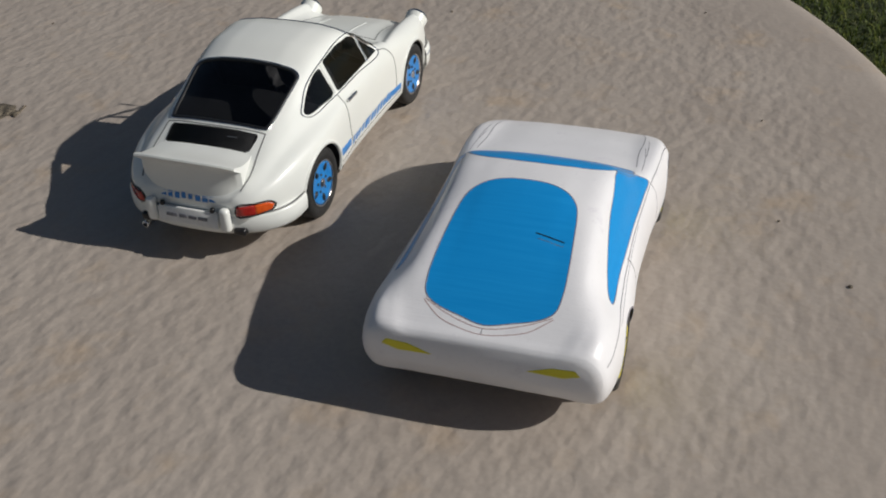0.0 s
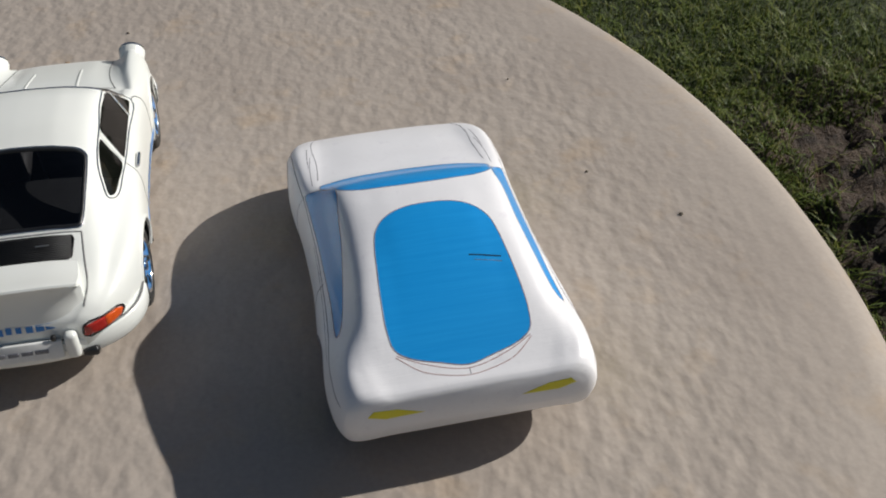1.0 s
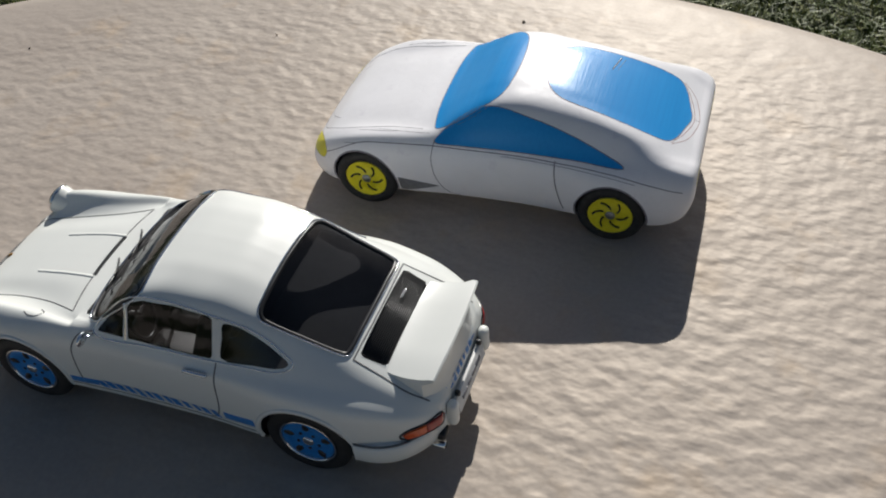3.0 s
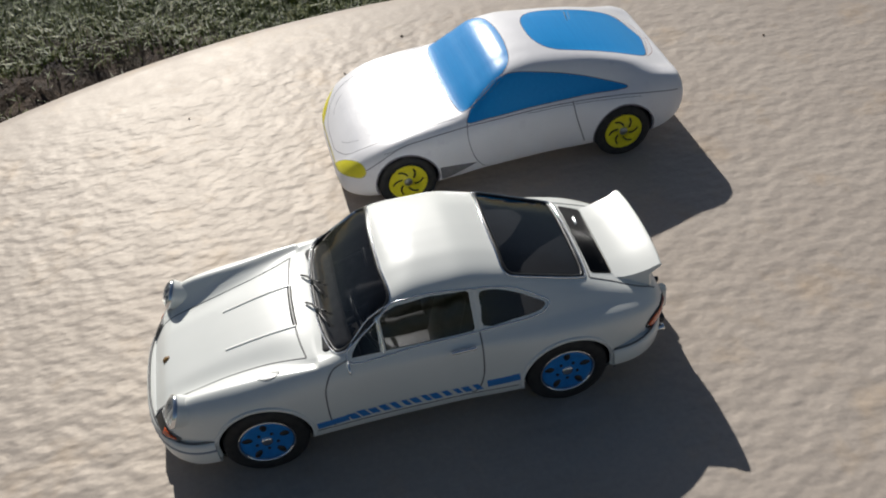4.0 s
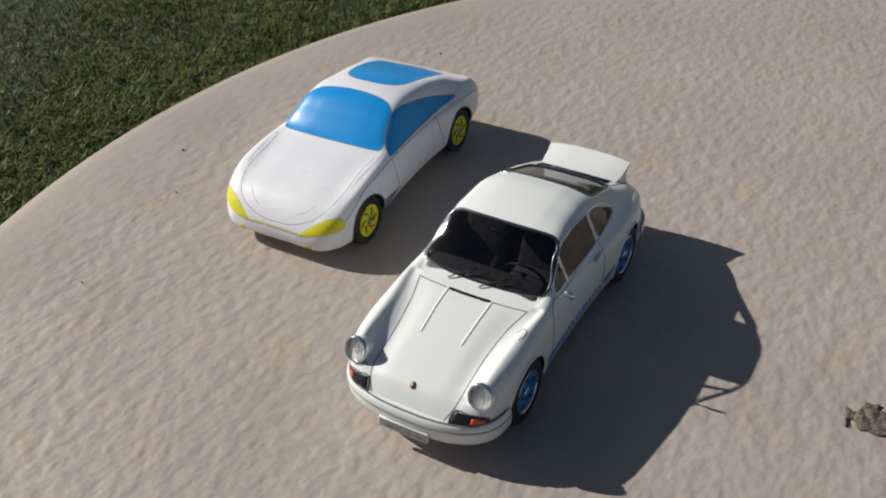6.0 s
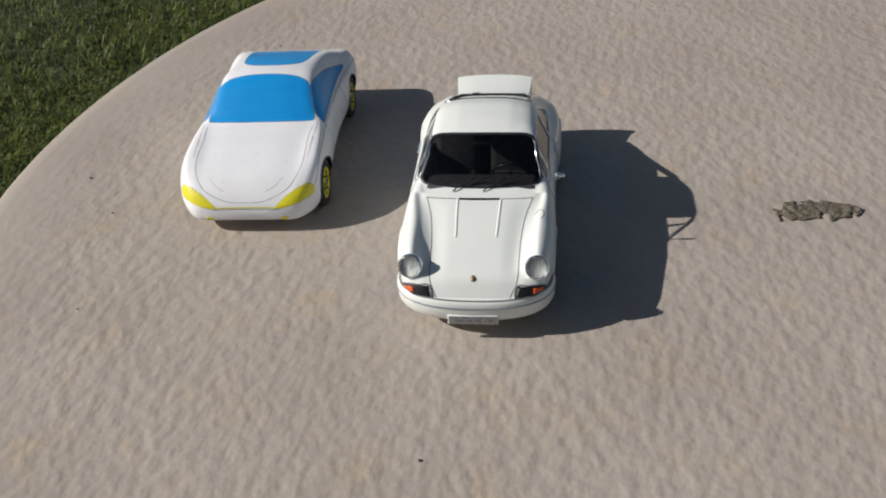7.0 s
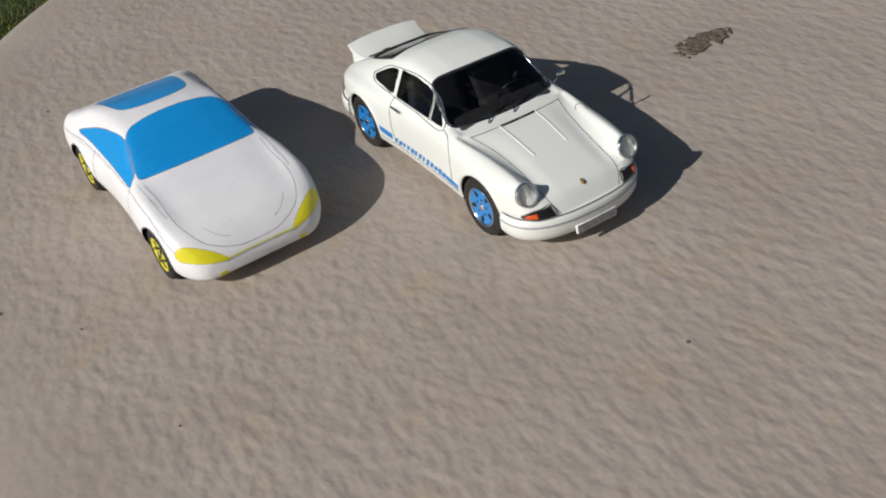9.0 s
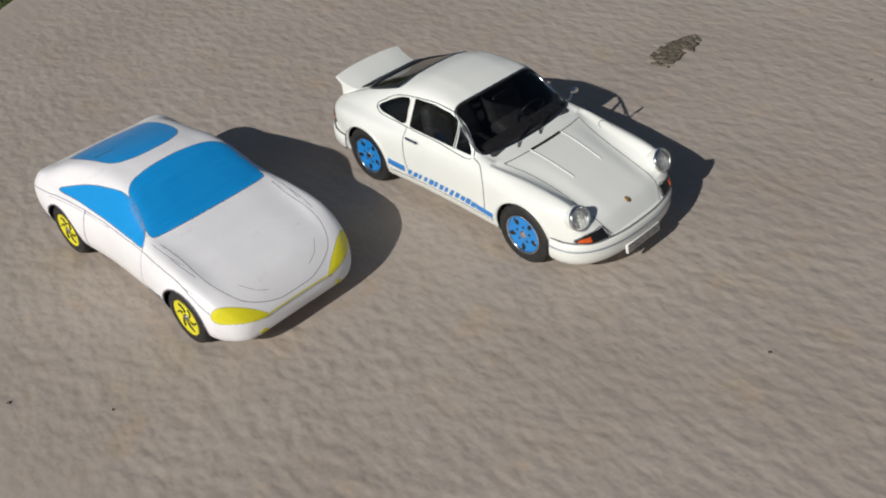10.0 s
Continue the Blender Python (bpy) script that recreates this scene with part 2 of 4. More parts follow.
def spline(pts, n, closed=False):
    """Centripetal Catmull-Rom through the points, n steps a span."""
    P = [np.array(p, float) for p in pts]
    if closed:
        P = [P[-1], *P, P[0], P[1]]
    else:
        P = [2 * P[0] - P[1], *P, 2 * P[-1] - P[-2]]
    out = []
    for i in range(1, len(P) - 2):
        p0, p1, p2, p3 = P[i - 1:i + 3]
        t = [0.0]
        for a, b in ((p0, p1), (p1, p2), (p2, p3)):
            t.append(t[-1] + max(np.linalg.norm(b - a), 1e-9) ** 0.5)
        for k in range(n):
            u = t[1] + (t[2] - t[1]) * k / n
            a1 = (t[1] - u) / (t[1] - t[0]) * p0 + (u - t[0]) / (t[1] - t[0]) * p1
            a2 = (t[2] - u) / (t[2] - t[1]) * p1 + (u - t[1]) / (t[2] - t[1]) * p2
            a3 = (t[3] - u) / (t[3] - t[2]) * p2 + (u - t[2]) / (t[3] - t[2]) * p3
            b1 = (t[2] - u) / (t[2] - t[0]) * a1 + (u - t[0]) / (t[2] - t[0]) * a2
            b2 = (t[3] - u) / (t[3] - t[1]) * a2 + (u - t[1]) / (t[3] - t[1]) * a3
            out.append(tuple((t[2] - u) / (t[2] - t[1]) * b1 + (u - t[1]) / (t[2] - t[1]) * b2))
    if not closed:
        out.append(tuple(P[-2]))
    return out


def loft(section, stations, steps=7):
    """Closed body from half sections (x, z) at stations y, mirrored."""
    bm = bmesh.new()
    rings = []
    for y in stations:
        half = spline(section(y), steps)
        ring = [(x, y, z) for x, z in half] + [(-x, y, z) for x, z in half[-2:0:-1]]
        rings.append([bm.verts.new(p) for p in ring])
    n = len(rings[0])
    for a, b in zip(rings, rings[1:]):
        for i in range(n):
            bm.faces.new((a[i], a[(i + 1) % n], b[(i + 1) % n], b[i]))
    bm.faces.new(rings[0]), bm.faces.new(rings[-1][::-1])
    bmesh.ops.recalc_face_normals(bm, faces=bm.faces[:])
    return bm


def view(d, u=None):
    """A direction to look from, with the two axes of the drawing laid across it."""
    d = Vector(d).normalized()
    u = Vector(u)
    u = (u - d * u.dot(d)).normalized()
    v = d.cross(u)
    return d, u, v if v.z >= 0 else -v


X, Y, Z = Vector((1, 0, 0)), Vector((0, 1, 0)), Vector((0, 0, 1))
AXES = {"x+": (X, Y, Z), "x-": (-X, Y, Z), "y+": (Y, X, Z), "y-": (-Y, X, Z), "z+": (Z, X, Y)}


class Shell:
    """The uncut surface of a body: for laying lines on it and for clean normals after cuts."""

    def __init__(self, bm):
        from mathutils.bvhtree import BVHTree
        bm.normal_update()
        bm.faces.ensure_lookup_table()
        self.verts = [v.co.copy() for v in bm.verts]
        self.vn = [v.normal.copy() for v in bm.verts]
        bm.verts.index_update()
        self.faces = [[v.index for v in f.verts] for f in bm.faces]
        self.tree = BVHTree.FromPolygons(self.verts, self.faces)
        self.skin_faces = [f for f in self.faces if len(f) <= 4]
        self.skin = BVHTree.FromPolygons(self.verts, self.skin_faces)
        self.near = 2e-3 * max(v.length for v in self.verts)

    def normal(self, p):
        _, n, _, _ = self.tree.find_nearest(p)
        _, _, i, far = self.skin.find_nearest(p)
        if far > self.near:
            return n
        f = self.skin_faces[i]
        w = [1 / max((self.verts[v] - p).length, 1e-6) ** 2 for v in f]
        s = Vector((0, 0, 0))
        for v, k in zip(f, w):
            s += self.vn[v] * k
        return s.normalized()

    def normals(self, me):
        k = 1 / UNIT[0]
        return [self.normal(v.co * k) for v in me.vertices]

    def hit(self, u, v, axis):
        d, a, b = AXES[axis] if isinstance(axis, str) else axis
        o = d * 500 + a * u + b * v
        p, n, i, _ = self.tree.ray_cast(o, -d)
        if p is None:
            p, n, i, _ = self.tree.find_nearest(o - d * 498)
        return p, self.normal(p)

    def ribbon(self, pts, axis, width, high, closed=False, smooth=10):
        """A strip of that width that stands high over the surface, along points given in the view of the axis."""
        line = spline(pts, smooth, closed)
        hits = [self.hit(u, v, axis) for u, v in line]
        bm = bmesh.new()
        rows = []
        n = len(hits)
        for i, (p, nn) in enumerate(hits):
            q, r = (hits[(i + 1) % n][0], hits[i - 1][0]) if closed else (hits[min(i + 1, n - 1)][0], hits[max(i - 1, 0)][0])
            side = (q - r).normalized().cross(nn).normalized() * (width / 2)
            rows.append([bm.verts.new(p + side * a + nn * b) for a, b in ((1, -high), (0.8, high * 0.7), (0, high), (-0.8, high * 0.7), (-1, -high))])
        for i in range(n if closed else n - 1):
            a, b = rows[i], rows[(i + 1) % n]
            for k in range(4):
                bm.faces.new((a[k], b[k], b[k + 1], a[k + 1]))
        bmesh.ops.recalc_face_normals(bm, faces=bm.faces[:])
        return bm


def cut(bm, outline, axis, back=0.15, beyond=-1e-6):
    """Cuts the outline, seen along the axis, out of the surface that faces it. Returns the piece."""
    d, a, b = AXES[axis] if isinstance(axis, str) else axis
    n = len(outline)
    lo = [min(p[k] for p in outline) for k in (0, 1)]
    hi = [max(p[k] for p in outline) for k in (0, 1)]

    def near(f, x0, x1, y0, y1):
        c = [(v.co.dot(a), v.co.dot(b)) for v in f.verts]
        return max(p[0] for p in c) >= x0 and min(p[0] for p in c) <= x1 and max(p[1] for p in c) >= y0 and min(p[1] for p in c) <= y1

    bm.normal_update()
    cand = {f for f in bm.faces if f.normal.dot(d) > back and f.calc_center_median().dot(d) > beyond and near(f, lo[0], hi[0], lo[1], hi[1])} if axis != "z+" else \
        {f for f in bm.faces if f.normal.dot(d) > back and near(f, lo[0], hi[0], lo[1], hi[1])}
    for i in range(n):
        p, q = outline[i], outline[(i + 1) % n]
        e = 1e-5
        sel = [f for f in cand if f.is_valid and near(f, min(p[0], q[0]) - e, max(p[0], q[0]) + e, min(p[1], q[1]) - e, max(p[1], q[1]) + e)]
        if not sel:
            continue
        co = a * p[0] + b * p[1]
        no = a * (q[1] - p[1]) + b * (p[0] - q[0])
        geom = set(sel)
        for f in sel:
            geom.update(f.edges), geom.update(f.verts)
        made = bmesh.ops.bisect_plane(bm, geom=list(geom), dist=1e-7, plane_co=co, plane_no=no)
        cand = {f for f in cand if f.is_valid} | {g for g in made["geom"] if isinstance(g, bmesh.types.BMFace) and g.is_valid}

    def inside(u, v):
        odd = False
        for i in range(n):
            (x1, y1), (x2, y2) = outline[i], outline[(i + 1) % n]
            if (y1 > v) != (y2 > v) and u < (x2 - x1) * (v - y1) / (y2 - y1) + x1:
                odd = not odd
        return odd

    take = []
    for f in cand:
        c = f.calc_center_median()
        if inside(c.dot(a), c.dot(b)):
            take.append(f)
    piece = bmesh.new()
    seen = {}
    for f in take:
        vs = []
        for v in f.verts:
            if v not in seen:
                seen[v] = piece.verts.new(v.co)
            vs.append(seen[v])
        piece.faces.new(vs)
    bmesh.ops.delete(bm, geom=take, context="FACES")
    piece.normal_update()
    return piece


def thicken(piece, shell, up, down):
    """Moves a surface piece out by up and gives it walls that reach down below it."""
    rim = [e for e in piece.edges if e.is_boundary]
    ext = bmesh.ops.extrude_edge_only(piece, edges=rim)
    skirt = {g for g in ext["geom"] if isinstance(g, bmesh.types.BMVert)}
    for v in piece.verts:
        n = shell.normal(v.co)
        v.co += n * (-down if v in skirt else up)
    bmesh.ops.recalc_face_normals(piece, faces=piece.faces[:])
    return piece


def circle(cx, cy, r, n=40, squash=1.0):
    return [(cx + r * math.cos(2 * math.pi * i / n), cy + squash * r * math.sin(2 * math.pi * i / n)) for i in range(n)]


def flip(pts):
    return [(-u, v) for u, v in pts]


def sweep(path, profile, up=Vector((0, 0, 1))):
    """Carries a closed profile (out, z) along a level path, out to its left side."""
    bm = bmesh.new()
    P = [Vector(p) for p in path]
    rows = []
    for i, p in enumerate(P):
        d = (P[min(i + 1, len(P) - 1)] - P[max(i - 1, 0)]).normalized()
        out = up.cross(d)
        rows.append([bm.verts.new(p + out * o + up * z) for o, z in profile])
    m = len(profile)
    for a, b in zip(rows, rows[1:]):
        for k in range(m):
            bm.faces.new((a[k], a[(k + 1) % m], b[(k + 1) % m], b[k]))
    bm.faces.new(rows[0][::-1]), bm.faces.new(rows[-1])
    bmesh.ops.recalc_face_normals(bm, faces=bm.faces[:])
    return bm


# ---- ground, grass, table ----
GROUND = -0.34
TABLE_AT, TABLE_R = (-0.228, -0.0455), 0.581
SOIL_AT = SOIL_SPOT[:2]


def ground_height(x, y):
    p = Vector((x, y, 0))
    h = 0.012 * noise.noise(p * 2.2) + 0.004 * noise.noise(p * 9)
    d = math.hypot((x - SOIL_AT[0]) / 0.185, (y - SOIL_AT[1]) / 0.23)
    if d < 1.6:
        k = max(0.0, 1.6 - d) / 1.6
        h += min(1.0, 1.6 * k) * (0.06 * noise.noise(p * 9) + 0.035 * abs(noise.noise(p * 22)) + 0.016 * noise.noise(p * 48))
    return GROUND + h


def build_ground():
    bm = bmesh.new()
    axis = sorted(set([round(v, 4) for v in np.arange(-1.2, 0.5, 0.05)] + [round(v, 4) for v in np.arange(0.5, 1.3, 0.0125)] + [round(v, 4) for v in np.arange(1.35, 3.0, 0.05)] + [-3000, -600, -120, -30, -10, -5, -3, -2, 4, 6, 10, 30, 120, 600, 3000]))
    ys = sorted(set([round(v, 4) for v in np.arange(-2.4, 0.0, 0.05)] + [round(v, 4) for v in np.arange(0.0, 0.75, 0.0125)] + [round(v, 4) for v in np.arange(0.8, 2.4, 0.05)] + [-3000, -600, -120, -30, -10, -5, -3, 3, 5, 10, 30, 120, 600, 3000]))
    grid = [[bm.verts.new((x, y, ground_height(x, y) if abs(x) < 4 and abs(y) < 4 else GROUND)) for y in ys] for x in axis]
    for a, b in zip(grid, grid[1:]):
        for j in range(len(ys) - 1):
            bm.faces.new((a[j], b[j], b[j + 1], a[j + 1]))
    return tagged(mesh_object("ground", bm, SOIL), "lawn ground with a patch of bare brown soil", "ground", kind="structure")


build_ground()


def build_grass():
    rng = np.random.default_rng(4)
    verts, faces = [], []
    n = 0
    while n < 290000:
        r = 0.55 + min(rng.exponential(0.72), 4.0)
        a = radians(rng.uniform(-84, 66) + rng.normal(0, 10) if n < 220000 else rng.uniform(0, 360))
        x, y = TABLE_AT[0] + r * math.cos(a), TABLE_AT[1] + r * math.sin(a)
        d = math.hypot((x - SOIL_AT[0]) / 0.185, (y - SOIL_AT[1]) / 0.23) + 0.5 * noise.noise(Vector((x, y, 0)) * 7)
        if d < 1 and rng.random() > 0.07:
            continue
        thin = 0.5 + 0.9 * noise.noise(Vector((x, y, 3)) * 6)
        if rng.random() > 0.5 + 0.75 * thin:
            continue
        z = ground_height(x, y) - 0.002
        h = rng.uniform(0.01, 0.024) * (1.05 + 0.6 * noise.noise(Vector((x, y, 9)) * 5))
        w = rng.uniform(0.0005, 0.0011)
        t = rng.uniform(0, 2 * math.pi)
        lean = rng.uniform(0.4, 1.5) * h
        dx, dy = math.cos(t), math.sin(t)
        k = len(verts)
        for f, g in ((0, 1.0), (0.5, 0.85)):
            px, py, pz = x + dx * lean * f * f, y + dy * lean * f * f, z + h * f
            verts += [(px - dy * w * g, py + dx * w * g, pz), (px + dy * w * g, py - dx * w * g, pz)]
        verts.append((x + dx * lean, y + dy * lean, z + h * (1 - 0.25 * lean / h)))
        faces += [(k, k + 1, k + 3, k + 2), (k + 2, k + 3, k + 4)]
        n += 1
    me = bpy.data.meshes.new("grass")
    me.from_pydata(verts, [], faces)
    me.materials.append(GRASS)
    return tagged(new("grass", me), "short patchy green lawn grass with dry blades", "grass", kind="stuff")


build_grass()


def build_table():
    table = new("garden_table")
    R = TABLE_R
    prof = [(0, 0)] + [(R * k / 12, 0) for k in range(1, 12)] + [(R - 0.018, 0), (R - 0.008, -0.0012), (R - 0.002, -0.005), (R, -0.011), (R - 0.001, -0.02), (R - 0.006, -0.026), (R - 0.02, -0.028), (0.05, -0.028), (0, -0.028)]
    part("table_top", lathe(prof, None, 160), TABLE, table, "beige hammered table top with a rounded edge")
    part("pedestal", lathe([(0, -0.028), (0.1, -0.028), (0.075, -0.05), (0.06, -0.15), (0.065, -0.27), (0.15, -0.325), (0.2, -0.34), (0.2, -0.36), (0, -0.36)], None, 64), TABLE, table)
    table.location = (*TABLE_AT, 0)
    return tagged(table, "round beige garden table with a hammered top, standing on grass", "table")


build_table()


# ---- the white sports car model, drawn at full size and built at 1:18 ----
FRONT, REAR = 1.136, -1.136
P_WIDE = Line((1.93, 0.45), (1.90, 0.53), (1.84, 0.615), (1.75, 0.685), (1.62, 0.742), (1.4, 0.79), (1.136, 0.81), (0.7, 0.795), (0.2, 0.785), (-0.3, 0.79),
              (-0.7, 0.815), (-1.136, 0.838), (-1.45, 0.80), (-1.7, 0.725), (-1.85, 0.645), (-1.94, 0.565), (-2.0, 0.48))
P_CROWN = Line((1.93, 0.40, 0.405), (1.88, 0.50, 0.46), (1.80, 0.59, 0.535), (1.75, 0.615, 0.595), (1.69, 0.622, 0.695), (1.62, 0.625, 0.77), (1.5, 0.63, 0.80), (1.136, 0.65, 0.835),
               (0.7, 0.70, 0.862), (0.3, 0.715, 0.868), (-0.3, 0.715, 0.865), (-0.8, 0.705, 0.85), (-1.136, 0.69, 0.835), (-1.5, 0.64, 0.78), (-1.75, 0.60, 0.70), (-1.92, 0.53, 0.625), (-2.0, 0.44, 0.56))
P_RAIL = Line((1.93, 0.33, 0.405), (1.88, 0.40, 0.475), (1.78, 0.43, 0.583), (1.7, 0.435, 0.622), (1.55, 0.44, 0.667), (1.3, 0.45, 0.735), (1.0, 0.485, 0.80), (0.75, 0.55, 0.845), (0.52, 0.605, 0.895),
              (0.33, 0.59, 1.03), (0.11, 0.56, 1.175), (-0.1, 0.54, 1.23), (-0.4, 0.53, 1.232), (-0.75, 0.515, 1.155), (-1.1, 0.50, 1.02), (-1.4, 0.485, 0.905), (-1.7, 0.47, 0.775), (-1.92, 0.42, 0.655), (-2.0, 0.36, 0.575))
P_TOP = Line((1.93, 0.41), (1.88, 0.49), (1.78, 0.605), (1.7, 0.643), (1.5, 0.706), (1.2, 0.787), (0.9, 0.848), (0.68, 0.872), (0.58, 0.893), (0.47, 0.985), (0.28, 1.13), (0.09, 1.248), (0.0, 1.283), (-0.2, 1.315), (-0.45, 1.312),
             (-0.75, 1.235), (-1.1, 1.085), (-1.4, 0.945), (-1.7, 0.80), (-1.92, 0.68), (-2.0, 0.585))
P_LOW = Line((1.93, 0.25), (1.82, 0.2), (1.5, 0.18), (-1.5, 0.19), (-1.85, 0.25), (-2.0, 0.32))


def sports_section(y):
    w, (cx, cz), (rx, rz), e, b = P_WIDE(y), P_CROWN(y), P_RAIL(y), P_TOP(y), P_LOW(y)
    cx = min(cx, w - 0.03)
    mid = min(0.54, b + 0.62 * (cz - b))
    return [(0, b), (w * 0.55, b), (w - 0.09, b + 0.005), (w - 0.03, b + 0.07), (w, mid), (w - 0.25 * (w - cx), mid + 0.72 * (cz - mid)), (cx, cz),
            (0.5 * (cx + rx), 0.5 * (cz + rz) + (0.012 if rz > cz else -0.012)), (rx, rz), (rx * 0.62, e - 0.22 * (e - rz)), (rx * 0.3, e - 0.05 * (e - rz)), (0, e)]


def five_spoke_wheel(parent, x, y, r, width, blue):
    """A wheel standing with its axle along x: tyre, rim lip, star, dark wells and cap."""
    s = 1 if x > 0 else -1
    turn = Matrix.Translation((x, y, r)) @ Matrix.Rotation(radians(90 * s), 4, "Y")
    w = width / 2
    tyre = part("wheel", lathe([(0.66 * r, -w), (0.9 * r, -w), (0.985 * r, -0.82 * w), (r, -0.55 * w), (r, 0.55 * w), (0.985 * r, 0.82 * w), (0.92 * r, w), (0.78 * r, 1.02 * w), (0.7 * r, 0.97 * w), (0.66 * r, 0.9 * w), (0.66 * r, -w)], turn), RUBBER, parent, "black rubber tyre with a painted rim")
    part("rim", lathe([(0.68 * r, 0.98 * w), (0.66 * r, 0.99 * w), (0.62 * r, 0.86 * w), (0.6 * r, 0.5 * w), (0.58 * r, 0.45 * w), (0, 0.45 * w)], turn), BLACK, tyre, "black rim bed")
    return tyre, turn, w


def superellipse(half, y0, y1, power, n=48):
    """Plan curve from one side round the end (at y1) to the other."""
    out = []
    for i in range(n + 1):
        a = math.pi * i / n
        c, s = math.cos(a), math.sin(a)
        out.append((half * math.copysign(abs(c) ** (2 / power), c), y0 + (y1 - y0) * abs(s) ** (2 / power), 0))
    return out


def bars(shell, axis, u0, u1, v0, v1, cells, seed, up, slant=0.0, body=None):
    """Short bars in place of a line of lettering, laid on the surface, in one mesh."""
    rng = random.Random(seed)
    bm = bmesh.new()
    step = (u1 - u0) / cells

    def quad(pts):
        grid = []
        for k in range(2):
            row = []
            for i in range(4):
                f = i / 3
                a = pts[0] if k == 0 else pts[3]
                b = pts[1] if k == 0 else pts[2]
                p, n = shell.hit(a[0] + (b[0] - a[0]) * f, a[1] + (b[1] - a[1]) * f, axis)
                row.append(bm.verts.new(p + n * up))
            grid.append(row)
        for i in range(3):
            bm.faces.new((grid[0][i], grid[0][i + 1], grid[1][i + 1], grid[1][i]))

    h = v1 - v0
    for c in range(cells):
        a = u0 + step * (c + 0.08)
        b = a + step * rng.uniform(0.5, 0.88)
        lo, hi = rng.uniform(0.0, 0.15), rng.uniform(0.82, 1.0)
        quad([(a + slant * lo, v0 + h * lo), (b + slant * lo, v0 + h * lo), (b + slant * hi, v0 + h * hi), (a + slant * hi, v0 + h * hi)])
    bmesh.ops.recalc_face_normals(bm, faces=bm.faces[:])
    return bm


def stations(a, b, n, dense=()):
    ys = list(np.linspace(a, b, n)) + [y for lo, hi, k in dense for y in np.linspace(lo, hi, k)]
    return sorted(set(round(float(y), 4) for y in ys))


def build_sports_car():
    UNIT[0] = 1 / 18
    car = new("toy_sports_car")
    bm = loft(sports_section, stations(-2.0, 1.93, 120, ((1.58, 1.84, 22), (0.42, 0.7, 14))), 7)
    sh = Shell(bm)

    # openings
    half = [(0.0, 0.585), (0.28, 0.574), (0.50, 0.54), (0.605, 0.50), (0.632, 0.45), (0.61, 0.3), (0.58, 0.17), (0.556, 0.10), (0.515, 0.068), (0.25, 0.083), (0, 0.088)]
    screen = spline(half + flip(half[-2:0:-1]), 4, True)
    half = [(0, -0.775), (0.3, -0.782), (0.45, -0.79), (0.487, -0.82), (0.492, -0.87), (0.478, -1.1), (0.462, -1.31), (0.445, -1.365), (0.40, -1.38), (0.2, -1.388), (0, -1.39)]
    back = spline(half + flip(half[-2:0:-1]), 4, True)
    vent = [(0.405, 0.888), (0.20, 0.888), (0.19, 1.09), (0.205, 1.10), (0.29, 1.025), (0.395, 0.912)]
    door = [(0.16, 0.888), (-0.475, 0.882), (-0.49, 0.90), (-0.49, 1.145), (-0.465, 1.163), (-0.2, 1.185), (0.03, 1.175), (0.13, 1.14), (0.16, 1.10)]
    quarter = spline([(-0.555, 0.897), (-0.56, 1.02), (-0.565, 1.12), (-0.64, 1.12), (-0.80, 1.06), (-0.95, 0.975), (-1.03, 0.92), (-0.99, 0.893), (-0.78, 0.886)], 3, True)
    panes = []
    for outline, axis, name in ((screen, "z+", "windscreen"), (back, "z+", "rear_window"), *((o, ax, n) for ax in ("x+", "x-") for o, n in ((vent, "vent_window"), (door, "door_window"), (quarter, "quarter_window")))):
        panes.append((name, cut(bm, outline, axis)))
    grille_line = [(0.40, -1.445), (0.415, -1.475), (0.40, -1.60), (0.37, -1.625), (-0.37, -1.625), (-0.40, -1.60), (-0.415, -1.475), (-0.40, -1.445)]
    grille_hole = cut(bm, grille_line, "z+")
    arches = []
    for ax in ("x+", "x-"):
        for y, r in ((FRONT, 0.348), (REAR, 0.35)):
            cut(bm, [(y + r * math.cos(a), 0.33 + r * math.sin(a)) for a in np.linspace(-0.45 * math.pi, 1.45 * math.pi, 44)], ax, 0.02).free()
            arches.append((ax, y, r))

    # dark inside skin
    inner = bm.copy()
    for v in inner.verts:
        v.co -= sh.normal(v.co) * 0.018
    bmesh.ops.reverse_faces(inner, faces=inner.faces[:])
    body = part("body", bm, LACQUER, car, "glossy white lacquered body", normals=sh.normals)
    part("inner_lining", inner, LINING, car, "black inner lining")

    for name, piece in panes:
        for v in piece.verts:
            v.co -= sh.normal(v.co) * 0.006
        pane = part(name, piece, GLASS, car, "dark tinted pane", normals=sh.normals)
        pane.visible_shadow = False
    # rubber seals and bright trims round the panes
    for outline, axis, w, mat, name in ((screen, "z+", 0.024, BLACK, "windscreen_seal"), (back, "z+", 0.03, BLACK, "rear_window_seal")):
        part(name, sh.ribbon(outline, axis, w, 0.008, True, 2), mat, car, "black rubber seal")
    for outline, axis, name in ((screen, "z+", "windscreen_trim"), (back, "z+", "rear_window_trim")):
        c = (sum(p[0] for p in outline) / len(outline), sum(p[1] for p in outline) / len(outline))
        wide = [(c[0] + (u - c[0]) * 1.025, c[1] + (v - c[1]) * 1.06) for u, v in outline]
        part(name, sh.ribbon(wide, axis, 0.014, 0.009, True, 2), CHROME, car, "thin bright trim")
